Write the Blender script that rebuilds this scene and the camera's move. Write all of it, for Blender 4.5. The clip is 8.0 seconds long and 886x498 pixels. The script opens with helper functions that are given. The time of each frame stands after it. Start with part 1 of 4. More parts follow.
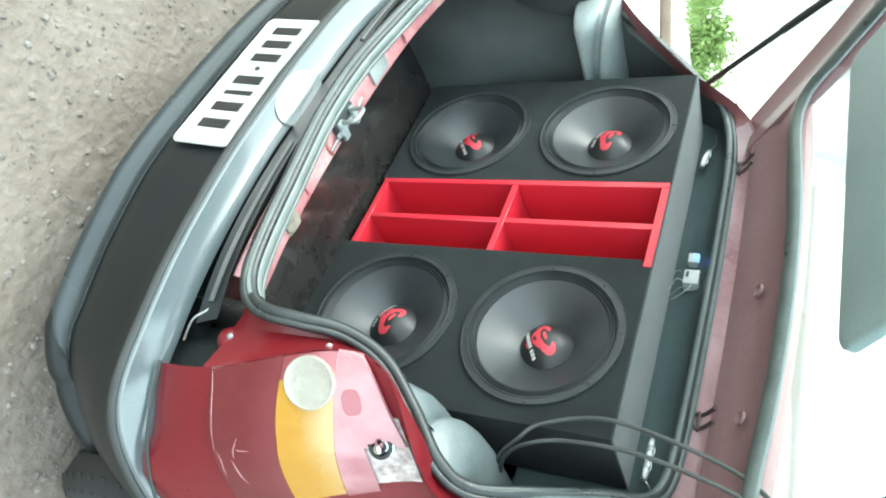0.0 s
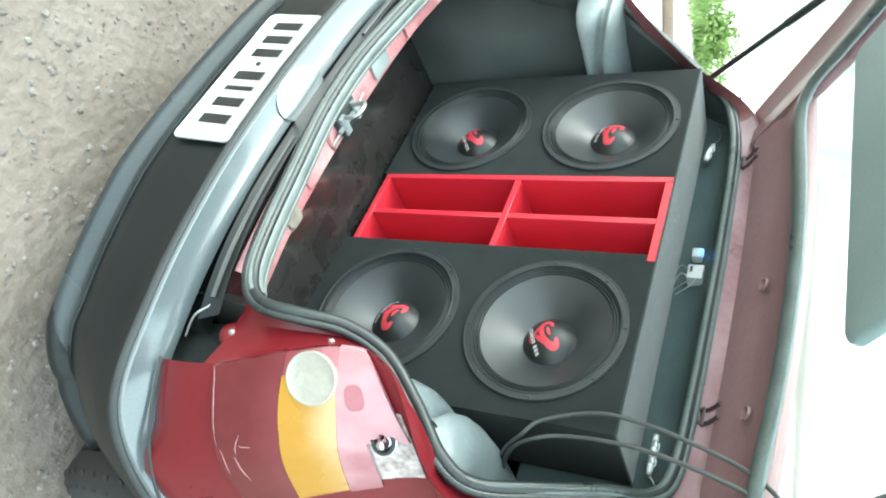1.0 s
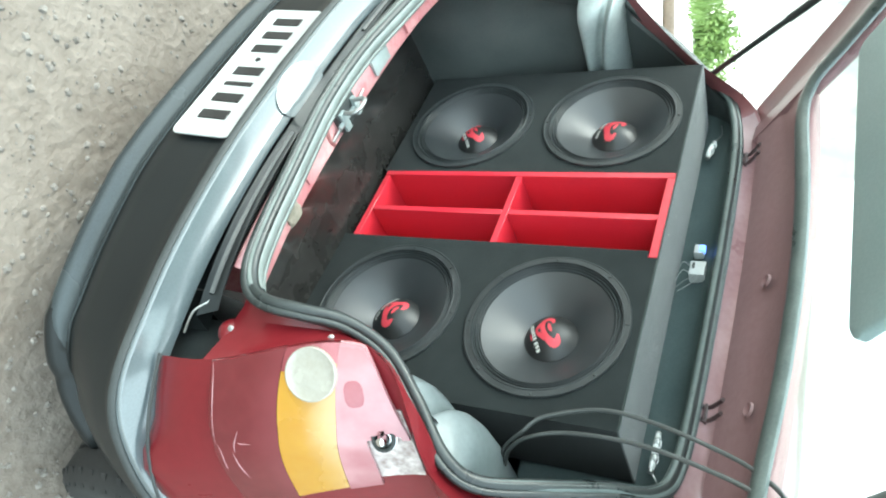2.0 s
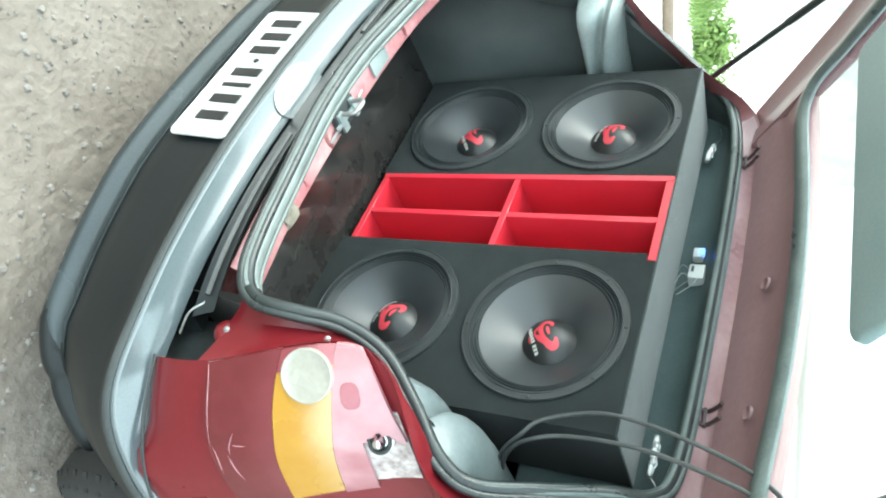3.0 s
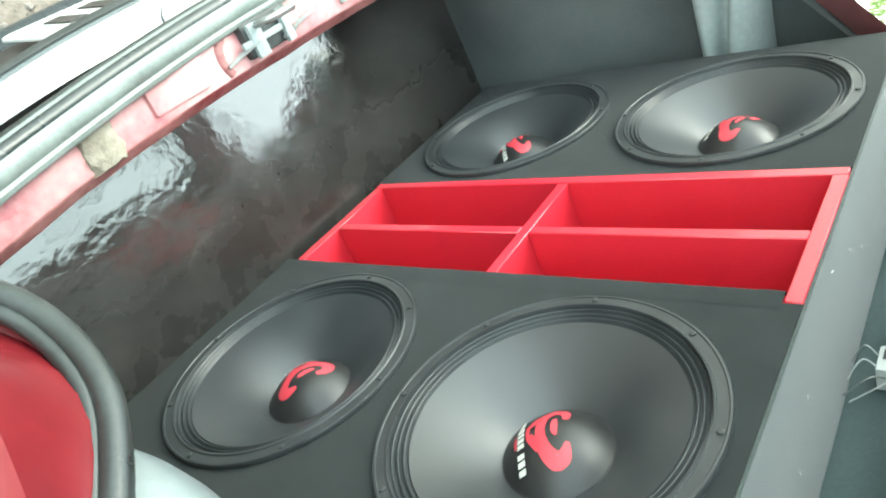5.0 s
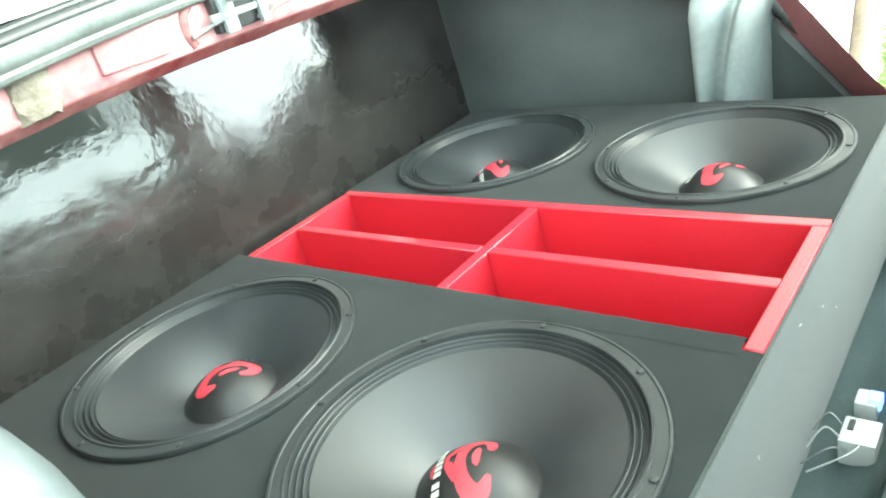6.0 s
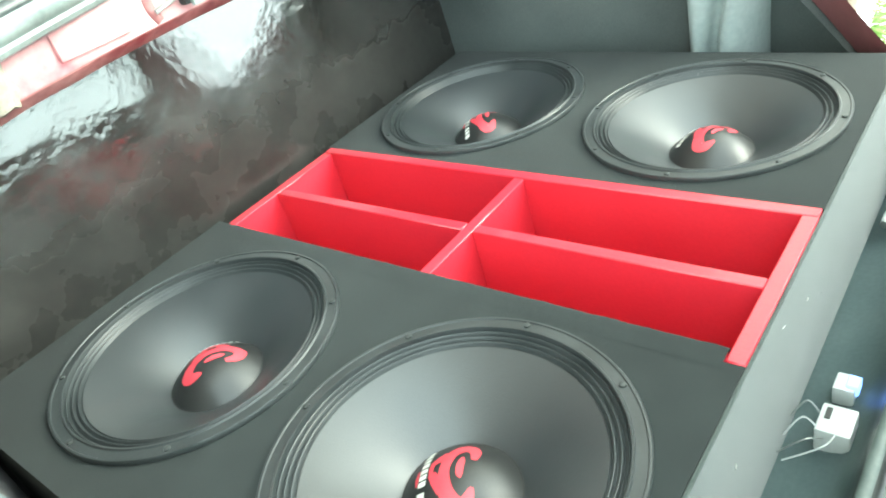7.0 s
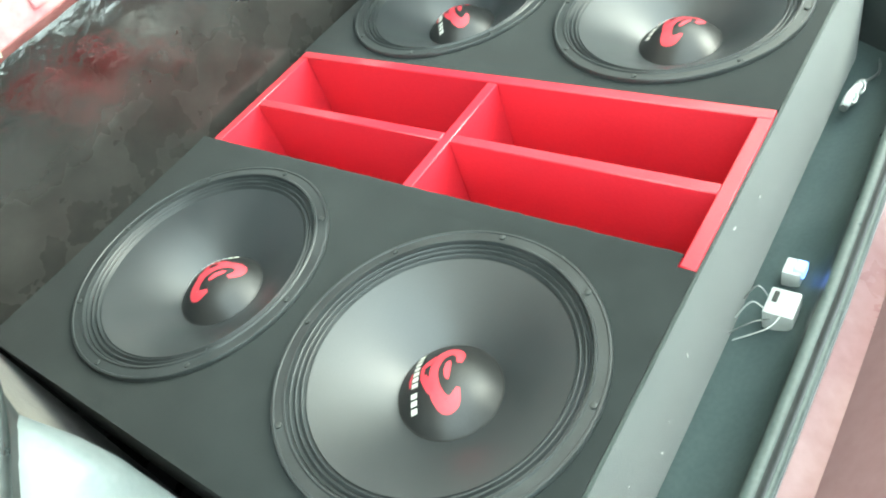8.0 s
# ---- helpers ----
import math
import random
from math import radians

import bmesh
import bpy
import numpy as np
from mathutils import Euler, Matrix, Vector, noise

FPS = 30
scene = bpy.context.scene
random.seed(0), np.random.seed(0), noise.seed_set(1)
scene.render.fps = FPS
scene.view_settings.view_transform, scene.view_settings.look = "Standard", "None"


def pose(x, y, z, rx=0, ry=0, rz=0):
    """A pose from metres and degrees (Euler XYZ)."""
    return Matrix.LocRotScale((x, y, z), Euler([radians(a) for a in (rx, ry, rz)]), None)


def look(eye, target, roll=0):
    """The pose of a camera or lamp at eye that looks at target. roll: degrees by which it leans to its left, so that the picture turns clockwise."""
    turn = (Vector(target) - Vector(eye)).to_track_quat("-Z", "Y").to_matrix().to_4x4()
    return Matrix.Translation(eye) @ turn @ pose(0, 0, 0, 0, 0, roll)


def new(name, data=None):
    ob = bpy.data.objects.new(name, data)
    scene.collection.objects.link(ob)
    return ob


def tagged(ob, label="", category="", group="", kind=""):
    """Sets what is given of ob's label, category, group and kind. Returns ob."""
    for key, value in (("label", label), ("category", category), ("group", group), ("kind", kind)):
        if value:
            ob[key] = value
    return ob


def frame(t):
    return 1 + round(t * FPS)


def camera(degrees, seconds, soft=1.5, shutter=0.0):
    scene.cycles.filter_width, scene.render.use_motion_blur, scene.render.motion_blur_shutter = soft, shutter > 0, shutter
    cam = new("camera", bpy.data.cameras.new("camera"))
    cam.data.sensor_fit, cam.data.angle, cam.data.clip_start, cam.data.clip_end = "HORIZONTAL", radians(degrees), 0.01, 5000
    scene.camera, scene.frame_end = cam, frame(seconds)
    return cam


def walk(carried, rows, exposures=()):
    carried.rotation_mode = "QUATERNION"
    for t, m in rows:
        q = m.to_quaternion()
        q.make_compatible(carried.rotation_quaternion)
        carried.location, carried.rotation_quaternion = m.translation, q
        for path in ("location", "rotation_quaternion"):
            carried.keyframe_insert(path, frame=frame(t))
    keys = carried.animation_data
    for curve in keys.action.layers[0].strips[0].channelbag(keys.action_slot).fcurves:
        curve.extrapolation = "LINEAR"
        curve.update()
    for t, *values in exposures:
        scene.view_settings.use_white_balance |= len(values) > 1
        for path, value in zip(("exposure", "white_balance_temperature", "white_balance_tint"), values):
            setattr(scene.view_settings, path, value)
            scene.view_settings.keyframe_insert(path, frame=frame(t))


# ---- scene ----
cam = camera(63.3, 8.0, soft=2.0)
PATH = [
    (0, (0.959, -0.626, 1.378), (-0.164, 0.747, 0.455), 93.9),
    (0.5, (0.958, -0.624, 1.377), (-0.15, 0.763, 0.455), 94.1),
    (1, (0.959, -0.618, 1.375), (-0.158, 0.757, 0.446), 93.8),
    (1.5, (0.96, -0.613, 1.372), (-0.155, 0.761, 0.44), 93.7),
    (3, (0.961, -0.597, 1.371), (-0.17, 0.767, 0.441), 93.7),
    (3.5, (0.941, -0.568, 1.355), (-0.189, 0.773, 0.392), 93.8),
    (4, (0.896, -0.393, 1.33), (-0.249, 0.872, 0.288), 94.0),
    (4.2, (0.829, -0.287, 1.302), (-0.351, 0.897, 0.205), 92.6),
    (5.3, (0.573, 0.051, 1.258), (-0.667, 0.925, -0.044), 93.7),
    (5.5, (0.566, 0.066, 1.257), (-0.703, 0.911, -0.038), 94.5),
    (6, (0.568, 0.065, 1.26), (-0.726, 0.911, -0.008), 96.8),
    (6.5, (0.557, 0.056, 1.252), (-0.713, 0.954, -0.005), 100.6),
    (7, (0.508, -0.002, 1.245), (-0.654, 1.086, 0.034), 102.3),
    (7.5, (0.485, -0.051, 1.255), (-0.471, 1.242, 0.066), 104.6),
    (8, (0.495, -0.073, 1.27), (-0.433, 1.311, 0.164), 106.6),
]
walk(cam, [(t, look(eye, target, roll)) for t, eye, target, roll in PATH], exposures=[(0.0, 1.32, 5950, -6), (4.0, 1.36, 5950, -6), (5.4, 1.94, 6300, -8), (8.0, 2.20, 6300, -11)])

# ---- light ----
world = bpy.data.worlds.new("sky")
scene.world = world
world.use_nodes = True
wn = world.node_tree.nodes
sky = wn.new("ShaderNodeTexSky")
sky.sky_type = "NISHITA"
sky.sun_disc = False
sky.sun_elevation, sky.sun_rotation = radians(45), radians(228)
sky.air_density, sky.dust_density, sky.ozone_density = 1.0, 4.0, 1.0
wn["Background"].inputs["Strength"].default_value = 0.08
world.node_tree.links.new(sky.outputs[0], wn["Background"].inputs["Color"])
# even bright cloud cover over the clear sky
cloud, both = wn.new("ShaderNodeBackground"), wn.new("ShaderNodeAddShader")
cloud.inputs["Color"].default_value, cloud.inputs["Strength"].default_value = (0.95, 0.985, 1.0, 1), 1.2
world.node_tree.links.new(wn["Background"].outputs[0], both.inputs[0])
world.node_tree.links.new(cloud.outputs[0], both.inputs[1])
world.node_tree.links.new(both.outputs[0], wn["World Output"].inputs["Surface"])
sun = new("sun", bpy.data.lights.new("sun", "SUN"))
sun.data.energy, sun.data.angle, sun.data.color = 1.05, radians(34), (1.0, 0.98, 0.94)
sun.matrix_world = look((-5.2, -4.4, 7.5), (0, 0.3, 0.5))


# ---- materials ----
def mat(name, a, b, rough=0.6, metal=0.0, scale=8.0, fine=120.0, bump=0.15, rough_var=0.1, coat=0.0, depth=0.002, spec=0.5, sheen=0.0):
    """Two-scale noise between the colours a and b, with fine relief."""
    m = bpy.data.materials.new(name)
    m.use_nodes = True
    nt = m.node_tree
    n, l = nt.nodes, nt.links
    p = n["Principled BSDF"]
    tc = n.new("ShaderNodeTexCoord")
    big, small = n.new("ShaderNodeTexNoise"), n.new("ShaderNodeTexNoise")
    for tex, s in ((big, scale), (small, fine)):
        tex.inputs["Scale"].default_value = s
        tex.inputs["Detail"].default_value = 6
        l.new(tc.outputs["Object"], tex.inputs["Vector"])
    mix = n.new("ShaderNodeMath")
    mix.operation = "MULTIPLY_ADD"
    mix.inputs[1].default_value = 0.35
    l.new(small.outputs["Fac"], mix.inputs[0])
    half = n.new("ShaderNodeMath")
    half.operation = "MULTIPLY"
    half.inputs[1].default_value = 0.65
    l.new(big.outputs["Fac"], half.inputs[0])
    l.new(half.outputs[0], mix.inputs[2])
    ramp = n.new("ShaderNodeValToRGB")
    ramp.color_ramp.elements[0].position, ramp.color_ramp.elements[1].position = 0.32, 0.68
    ramp.color_ramp.elements[0].color, ramp.color_ramp.elements[1].color = (*a, 1), (*b, 1)
    l.new(mix.outputs[0], ramp.inputs["Fac"])
    l.new(ramp.outputs[0], p.inputs["Base Color"])
    rr = n.new("ShaderNodeMapRange")
    rr.inputs["To Min"].default_value, rr.inputs["To Max"].default_value = max(0.02, rough - rough_var), min(1, rough + rough_var)
    rr.inputs["From Min"].default_value, rr.inputs["From Max"].default_value = 0.3, 0.7
    l.new(big.outputs["Fac"], rr.inputs["Value"])
    l.new(rr.outputs[0], p.inputs["Roughness"])
    bp = n.new("ShaderNodeBump")
    bp.inputs["Strength"].default_value, bp.inputs["Distance"].default_value = bump, depth
    l.new(small.outputs["Fac"], bp.inputs["Height"])
    l.new(bp.outputs[0], p.inputs["Normal"])
    p.inputs["Metallic"].default_value, p.inputs["Coat Weight"].default_value = metal, coat
    p.inputs["Coat Roughness"].default_value = 0.06
    p.inputs["Specular IOR Level"].default_value = spec
    p.inputs["Sheen Weight"].default_value = sheen
    return m


RED_PAINT = mat("red_paint", (0.126, 0.0088, 0.0130), (0.166, 0.0135, 0.0190), 0.34, 0.0, 3, 60, 0.03, 0.10, 0.12, 0.002, 0.35)
LIP = mat("chipped_red_lip_paint", (0.13, 0.014, 0.020), (0.42, 0.20, 0.19), 0.4, 0.0, 14, 90, 0.15, 0.1, 0.3)
RED_PRIMER = mat("faded_red_paint", (0.42, 0.125, 0.148), (0.64, 0.40, 0.39), 0.4, 0.0, 12, 70, 0.08, 0.15, 0.4)
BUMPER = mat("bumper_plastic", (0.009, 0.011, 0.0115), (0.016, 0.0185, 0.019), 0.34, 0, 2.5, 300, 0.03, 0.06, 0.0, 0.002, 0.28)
# the ledge's pale blue base colour includes the sky it reflects
BUMPER_TOP = mat("skylit_bumper_plastic", (0.085, 0.105, 0.113), (0.125, 0.150, 0.158), 0.20, 0, 2.0, 300, 0.03, 0.06, 1.0, 0.002, 0.5)
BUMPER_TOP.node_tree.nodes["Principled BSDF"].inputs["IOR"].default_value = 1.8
RUBBER = mat("seal_rubber", (0.015, 0.019, 0.019), (0.036, 0.045, 0.044), 0.34, 0, 20, 200, 0.1, 0.1)
RUBBER_MID = mat("grey_green_rubber", (0.066, 0.087, 0.084), (0.135, 0.163, 0.155), 0.36, 0, 18, 200, 0.1, 0.1)
RUBBER_WORN = mat("dusty_seal_rubber", (0.115, 0.138, 0.130), (0.215, 0.245, 0.232), 0.42, 0, 18, 200, 0.1, 0.1)
BLACK = mat("black_plastic", (0.020, 0.024, 0.024), (0.042, 0.047, 0.046), 0.45, 0, 10, 150, 0.1, 0.12)
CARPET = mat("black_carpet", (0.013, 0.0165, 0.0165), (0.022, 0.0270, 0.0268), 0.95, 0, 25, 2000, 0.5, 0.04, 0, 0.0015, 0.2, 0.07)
TRIM = mat("dark_trim_panel", (0.028, 0.037, 0.038), (0.092, 0.103, 0.100), 0.55, 0, 5, 600, 0.12, 0.12)
FLOOR = mat("glossy_tar_floor", (0.013, 0.0128, 0.0122), (0.034, 0.0332, 0.0310), 0.08, 0.0, 13, 75, 0.20, 0.04, 0.9, 0.0016, 0.5)
FLOOR.node_tree.nodes["Principled BSDF"].inputs["IOR"].default_value = 2.1


def worn_towards(m, start, end, extra):
    """The gloss is scuffed off along the piece's depth, from start to end, in patches."""
    n, l = m.node_tree.nodes, m.node_tree.links
    rough = n["Principled BSDF"].inputs["Roughness"]
    was = rough.links[0].from_socket
    tc, sep, patch = n.new("ShaderNodeTexCoord"), n.new("ShaderNodeSeparateXYZ"), n.new("ShaderNodeTexNoise")
    patch.inputs["Scale"].default_value, patch.inputs["Detail"].default_value = 18, 8
    l.new(tc.outputs["Generated"], sep.inputs[0])
    l.new(tc.outputs["Object"], patch.inputs["Vector"])
    shift, rng, add = n.new("ShaderNodeMath"), n.new("ShaderNodeMapRange"), n.new("ShaderNodeMath")
    shift.operation, shift.inputs[1].default_value = "MULTIPLY_ADD", 0.16
    l.new(patch.outputs["Fac"], shift.inputs[0])
    l.new(sep.outputs["Y"], shift.inputs[2])
    rng.interpolation_type = "SMOOTHSTEP"
    rng.inputs["From Min"].default_value, rng.inputs["From Max"].default_value, rng.inputs["To Max"].default_value = start + 0.08, end + 0.08, extra
    l.new(shift.outputs[0], rng.inputs["Value"])
    l.new(was, add.inputs[0])
    l.new(rng.outputs[0], add.inputs[1])
    l.new(add.outputs[0], rough)
    l.new(add.outputs[0], n["Principled BSDF"].inputs["Coat Roughness"])
    l.new(n["Bump"].outputs[0], n["Principled BSDF"].inputs["Coat Normal"])
    for name, clean, dusty in (("Specular IOR Level", 0.5, 0.10), ("Coat Weight", 0.9, 0.05)):
        dull = n.new("ShaderNodeMapRange")
        dull.inputs["From Max"].default_value, dull.inputs["To Min"].default_value, dull.inputs["To Max"].default_value = extra, clean, dusty
        l.new(rng.outputs[0], dull.inputs["Value"])
        l.new(dull.outputs[0], n["Principled BSDF"].inputs[name])


worn_towards(FLOOR, 0.12, 0.22, 0.20)
HEADER = mat("dark_teal_trim", (0.054, 0.077, 0.078), (0.09, 0.118, 0.118), 0.4, 0, 8, 200, 0.1, 0.1)
RED_BOX = mat("red_port_paint", (0.515, 0.0175, 0.037), (0.60, 0.027, 0.049), 0.42, 0, 5, 250, 0.12, 0.06, 0.30)
RIM = mat("woofer_rim_plastic", (0.020, 0.024, 0.025), (0.036, 0.041, 0.042), 0.42, 0, 20, 300, 0.1, 0.1)
CONE = mat("pressed_paper_cone", (0.023, 0.027, 0.029), (0.033, 0.037, 0.039), 0.38, 0, 12, 700, 0.10, 0.05, 0.0, 0.002, 0.72)
CAP = mat("dust_cap_coating", (0.012, 0.013, 0.013), (0.022, 0.023, 0.023), 0.36, 0, 15, 500, 0.08, 0.06)
LOGO_RED = mat("red_print", (0.46, 0.035, 0.055), (0.56, 0.055, 0.075), 0.45, 0, 30, 300, 0.03)
PRINT_WHITE = mat("white_print", (0.52, 0.52, 0.48), (0.64, 0.64, 0.60), 0.5, 0, 30, 300, 0.03)
PLATE = mat("plate_white_enamel", (0.46, 0.47, 0.46), (0.54, 0.55, 0.53), 0.35, 0, 12, 80, 0.04, 0.08)
PLATE_INK = mat("plate_black_enamel", (0.012, 0.012, 0.012), (0.03, 0.03, 0.03), 0.4, 0, 20, 100, 0.04)
LENS_RED = mat("red_lamp_lens", (0.098, 0.0110, 0.0148), (0.132, 0.0180, 0.0220), 0.20, 0, 6, 40, 0.03, 0.06, 0.25)
LENS_PINK = mat("sun_bleached_lens", (0.33, 0.120, 0.140), (0.50, 0.275, 0.295), 0.22, 0, 6, 22, 0.02, 0.08, 0.8)
LENS_AMBER = mat("amber_lamp_lens", (0.36, 0.165, 0.008), (0.43, 0.235, 0.024), 0.26, 0, 9, 30, 0.05, 0.08, 0.6)
LENS_CLEAR = mat("cloudy_lamp_lens", (0.30, 0.285, 0.24), (0.41, 0.39, 0.34), 0.22, 0, 22, 140, 0.2, 0.1, 0.8)
HOUSING = mat("lamp_housing", (0.22, 0.16, 0.15), (0.66, 0.60, 0.58), 0.35, 0.1, 45, 90, 0.1)
CHROME = mat("chrome", (0.6, 0.6, 0.6), (0.75, 0.75, 0.75), 0.15, 1.0, 20, 200, 0.02, 0.08)
STEEL = mat("dull_steel", (0.28, 0.29, 0.28), (0.45, 0.46, 0.45), 0.4, 0.8, 20, 150, 0.15, 0.12)
GREY_PAINT = mat("grey_primer_metal", (0.24, 0.285, 0.28), (0.38, 0.43, 0.42), 0.36, 0.15, 9, 90, 0.15, 0.1, 0.2)
TYRE = mat("tyre_rubber", (0.010, 0.010, 0.010), (0.026, 0.025, 0.023), 0.85, 0, 12, 120, 0.4, 0.08)
HATCH_IN = mat("hatch_inner_red_paint", (0.212, 0.118, 0.125), (0.275, 0.170, 0.177), 0.36, 0.0, 5, 80, 0.05, 0.1, 0.12)
HINGE_PAINT = mat("dark_maroon_steel", (0.05, 0.030, 0.032), (0.085, 0.055, 0.056), 0.4, 0, 20, 150, 0.1)
CHANNEL = mat("sky_paled_channel_red", (0.25, 0.14, 0.148), (0.36, 0.235, 0.24), 0.35, 0, 9, 70, 0.06, 0.1, 0.3)
EDGE_PAINT = mat("sky_paled_edge_red", (0.20, 0.060, 0.066), (0.28, 0.105, 0.11), 0.36, 0, 9, 70, 0.06, 0.1, 0.3)
TEAL = mat("grey_green_trim", (0.24, 0.33, 0.33), (0.32, 0.42, 0.42), 0.55, 0, 6, 200, 0.1)
WHITE_PLASTIC = mat("white_connector_plastic", (0.44, 0.46, 0.45), (0.54, 0.56, 0.55), 0.35, 0, 20, 200, 0.05)
CABLE = mat("black_cable_sheath", (0.03, 0.034, 0.034), (0.06, 0.066, 0.064), 0.4, 0, 20, 200, 0.05)
DIRT = mat("dry_dirt", (0.142, 0.118, 0.096), (0.265, 0.232, 0.198), 0.95, 0, 3.5, 38, 0.9, 0.04, 0, 0.012, 0.2)
STONE = mat("pale_gravel", (0.14, 0.124, 0.108), (0.28, 0.257, 0.23), 0.9, 0, 14, 160, 0.5, 0.05, 0, 0.003, 0.2)
YARD = mat("sun_paled_concrete", (0.66, 0.62, 0.54), (0.80, 0.77, 0.70), 0.9, 0, 0.8, 14, 0.2, 0.04)
WALL = mat("sun_paled_wall", (0.34, 0.35, 0.33), (0.90, 0.87, 0.78), 0.9, 0, 1.6, 20, 0.2, 0.04)
LEAF = mat("light_green_leaf", (0.13, 0.22, 0.05), (0.26, 0.36, 0.11), 0.6, 0, 3, 20, 0.1)
LENS_MID = mat("half_faded_lens", (0.26, 0.060, 0.078), (0.32, 0.09, 0.11), 0.22, 0, 7, 160, 0.03, 0.08, 0.8)
COVER = mat("dull_grey_steel_paint", (0.105, 0.130, 0.134), (0.17, 0.20, 0.204), 0.42, 0.10, 9, 90, 0.12, 0.1, 0.2)
# lit copy of the carpet: grazing sky sheen put into a paler colour
SKYLIT_FELT = mat("skylit_felt", (0.024, 0.033, 0.031), (0.050, 0.064, 0.060), 0.95, 0, 14, 700, 0.6, 0.04, 0, 0.002, 0.2, 0.35)
BROWN_FELT = mat("brown_dusted_felt", (0.040, 0.038, 0.032), (0.14, 0.13, 0.108), 0.95, 0, 9, 400, 0.5, 0.04, 0, 0.002, 0.2, 0.2)
PUTTY = mat("crumbly_putty", (0.16, 0.14, 0.105), (0.36, 0.33, 0.27), 0.9, 0, 22, 130, 0.8, 0.05, 0, 0.004)
# lighter than the bumper: sky reflected by the upturned lip, as colour
LIP_PLASTIC = mat("skylit_lip_plastic", (0.016, 0.021, 0.023), (0.036, 0.046, 0.050), 0.24, 0, 3, 300, 0.03, 0.08, 0.15, 0.002, 0.45)
CLEAR_PLASTIC = mat("milky_clear_plastic", (0.62, 0.65, 0.64), (0.80, 0.82, 0.81), 0.15, 0, 60, 300, 0.05, 0.06, 0.6)
CELL = mat("cloudy_reflector", (0.30, 0.32, 0.32), (0.62, 0.64, 0.63), 0.22, 0.3, 90, 300, 0.1, 0.1, 0.5)
BARK = mat("weathered_wood", (0.12, 0.09, 0.065), (0.24, 0.185, 0.14), 0.85, 0, 4, 40, 0.5)


def fade(m, pale, start, end, axis="Z"):
    """Sun-bleaching: the colour goes over to a paler one along the piece, with a cloudy border."""
    n, l = m.node_tree.nodes, m.node_tree.links
    p = n["Principled BSDF"]
    was = p.inputs["Base Color"].links[0].from_socket
    tc, sep, cloudy = n.new("ShaderNodeTexCoord"), n.new("ShaderNodeSeparateXYZ"), n.new("ShaderNodeTexNoise")
    cloudy.inputs["Scale"].default_value = 16
    l.new(tc.outputs["Generated"], sep.inputs[0])
    l.new(tc.outputs["Object"], cloudy.inputs["Vector"])
    add = n.new("ShaderNodeMath")
    add.operation = "MULTIPLY_ADD"
    add.inputs[1].default_value = 0.35
    l.new(cloudy.outputs["Fac"], add.inputs[0])
    l.new(sep.outputs[axis], add.inputs[2])
    rng = n.new("ShaderNodeMapRange")
    rng.interpolation_type = "SMOOTHSTEP"
    rng.inputs["From Min"].default_value, rng.inputs["From Max"].default_value = start + 0.17, end + 0.17
    l.new(add.outputs[0], rng.inputs["Value"])
    mix = n.new("ShaderNodeMix")
    mix.data_type = "RGBA"
    l.new(rng.outputs[0], mix.inputs[0])
    l.new(was, mix.inputs[6])
    mix.inputs[7].default_value = (*pale, 1)
    l.new(mix.outputs[2], p.inputs["Base Color"])


fade(LENS_AMBER, (0.50, 0.34, 0.16), 0.45, 1.05)
fade(LENS_RED, (0.158, 0.030, 0.037), 0.55, 1.1)
LENS_INNER = mat("faded_inner_lens", (0.20, 0.035, 0.045), (0.25, 0.055, 0.066), 0.24, 0, 6, 40, 0.03, 0.06, 0.5)
fade(LENS_INNER, (0.40, 0.16, 0.18), 0.2, 1.0)
fade(LENS_PINK, (0.24, 0.07, 0.085), 0.75, 1.1, "Y")


def glass(name, tint):
    m = bpy.data.materials.new(name)
    m.use_nodes = True
    p = m.node_tree.nodes["Principled BSDF"]
    p.inputs["Base Color"].default_value = (*tint, 1)
    p.inputs["Roughness"].default_value = 0.03
    p.inputs["Transmission Weight"].default_value = 1.0
    p.inputs["IOR"].default_value = 1.45
    return m


GLASS = glass("window_glass", (0.93, 0.97, 0.95))
DARK_GLASS = glass("tinted_window_glass", (0.10, 0.13, 0.13))
BLUE_LED = bpy.data.materials.new("blue_led")
BLUE_LED.use_nodes = True
BLUE_LED.node_tree.nodes["Principled BSDF"].inputs["Base Color"].default_value = (0.2, 0.3, 0.9, 1)
BLUE_LED.node_tree.nodes["Principled BSDF"].inputs["Emission Color"].default_value = (0.15, 0.3, 1, 1)
BLUE_LED.node_tree.nodes["Principled BSDF"].inputs["Emission Strength"].default_value = 1.0


# ---- mesh builders ----
def part(name, bm, material, parent=None, label="", smooth=True, at=None):
    """Links a bmesh as one mesh object under a thing or a part, in the parent's own space (or the world's, with at=None and a placed parent)."""
    bmesh.ops.recalc_face_normals(bm, faces=bm.faces)
    me = bpy.data.meshes.new(name)
    bm.to_mesh(me)
    bm.free()
    me.materials.append(material)
    if smooth:
        for f in me.polygons:
            f.use_smooth = True
        me.set_sharp_from_angle(angle=radians(40))
    ob = new(name, me)
    if at is not None:
        ob.matrix_basis = at
    if parent is not None:
        ob.parent = parent
        if at is None:
            ob.matrix_parent_inverse = world_of(parent).inverted()
    if label:
        ob["label"] = label
    return ob


def world_of(ob):
    m = ob.matrix_basis.copy()
    while ob.parent is not None:
        m = ob.parent.matrix_basis @ (ob.matrix_parent_inverse @ m)
        ob = ob.parent
    return m


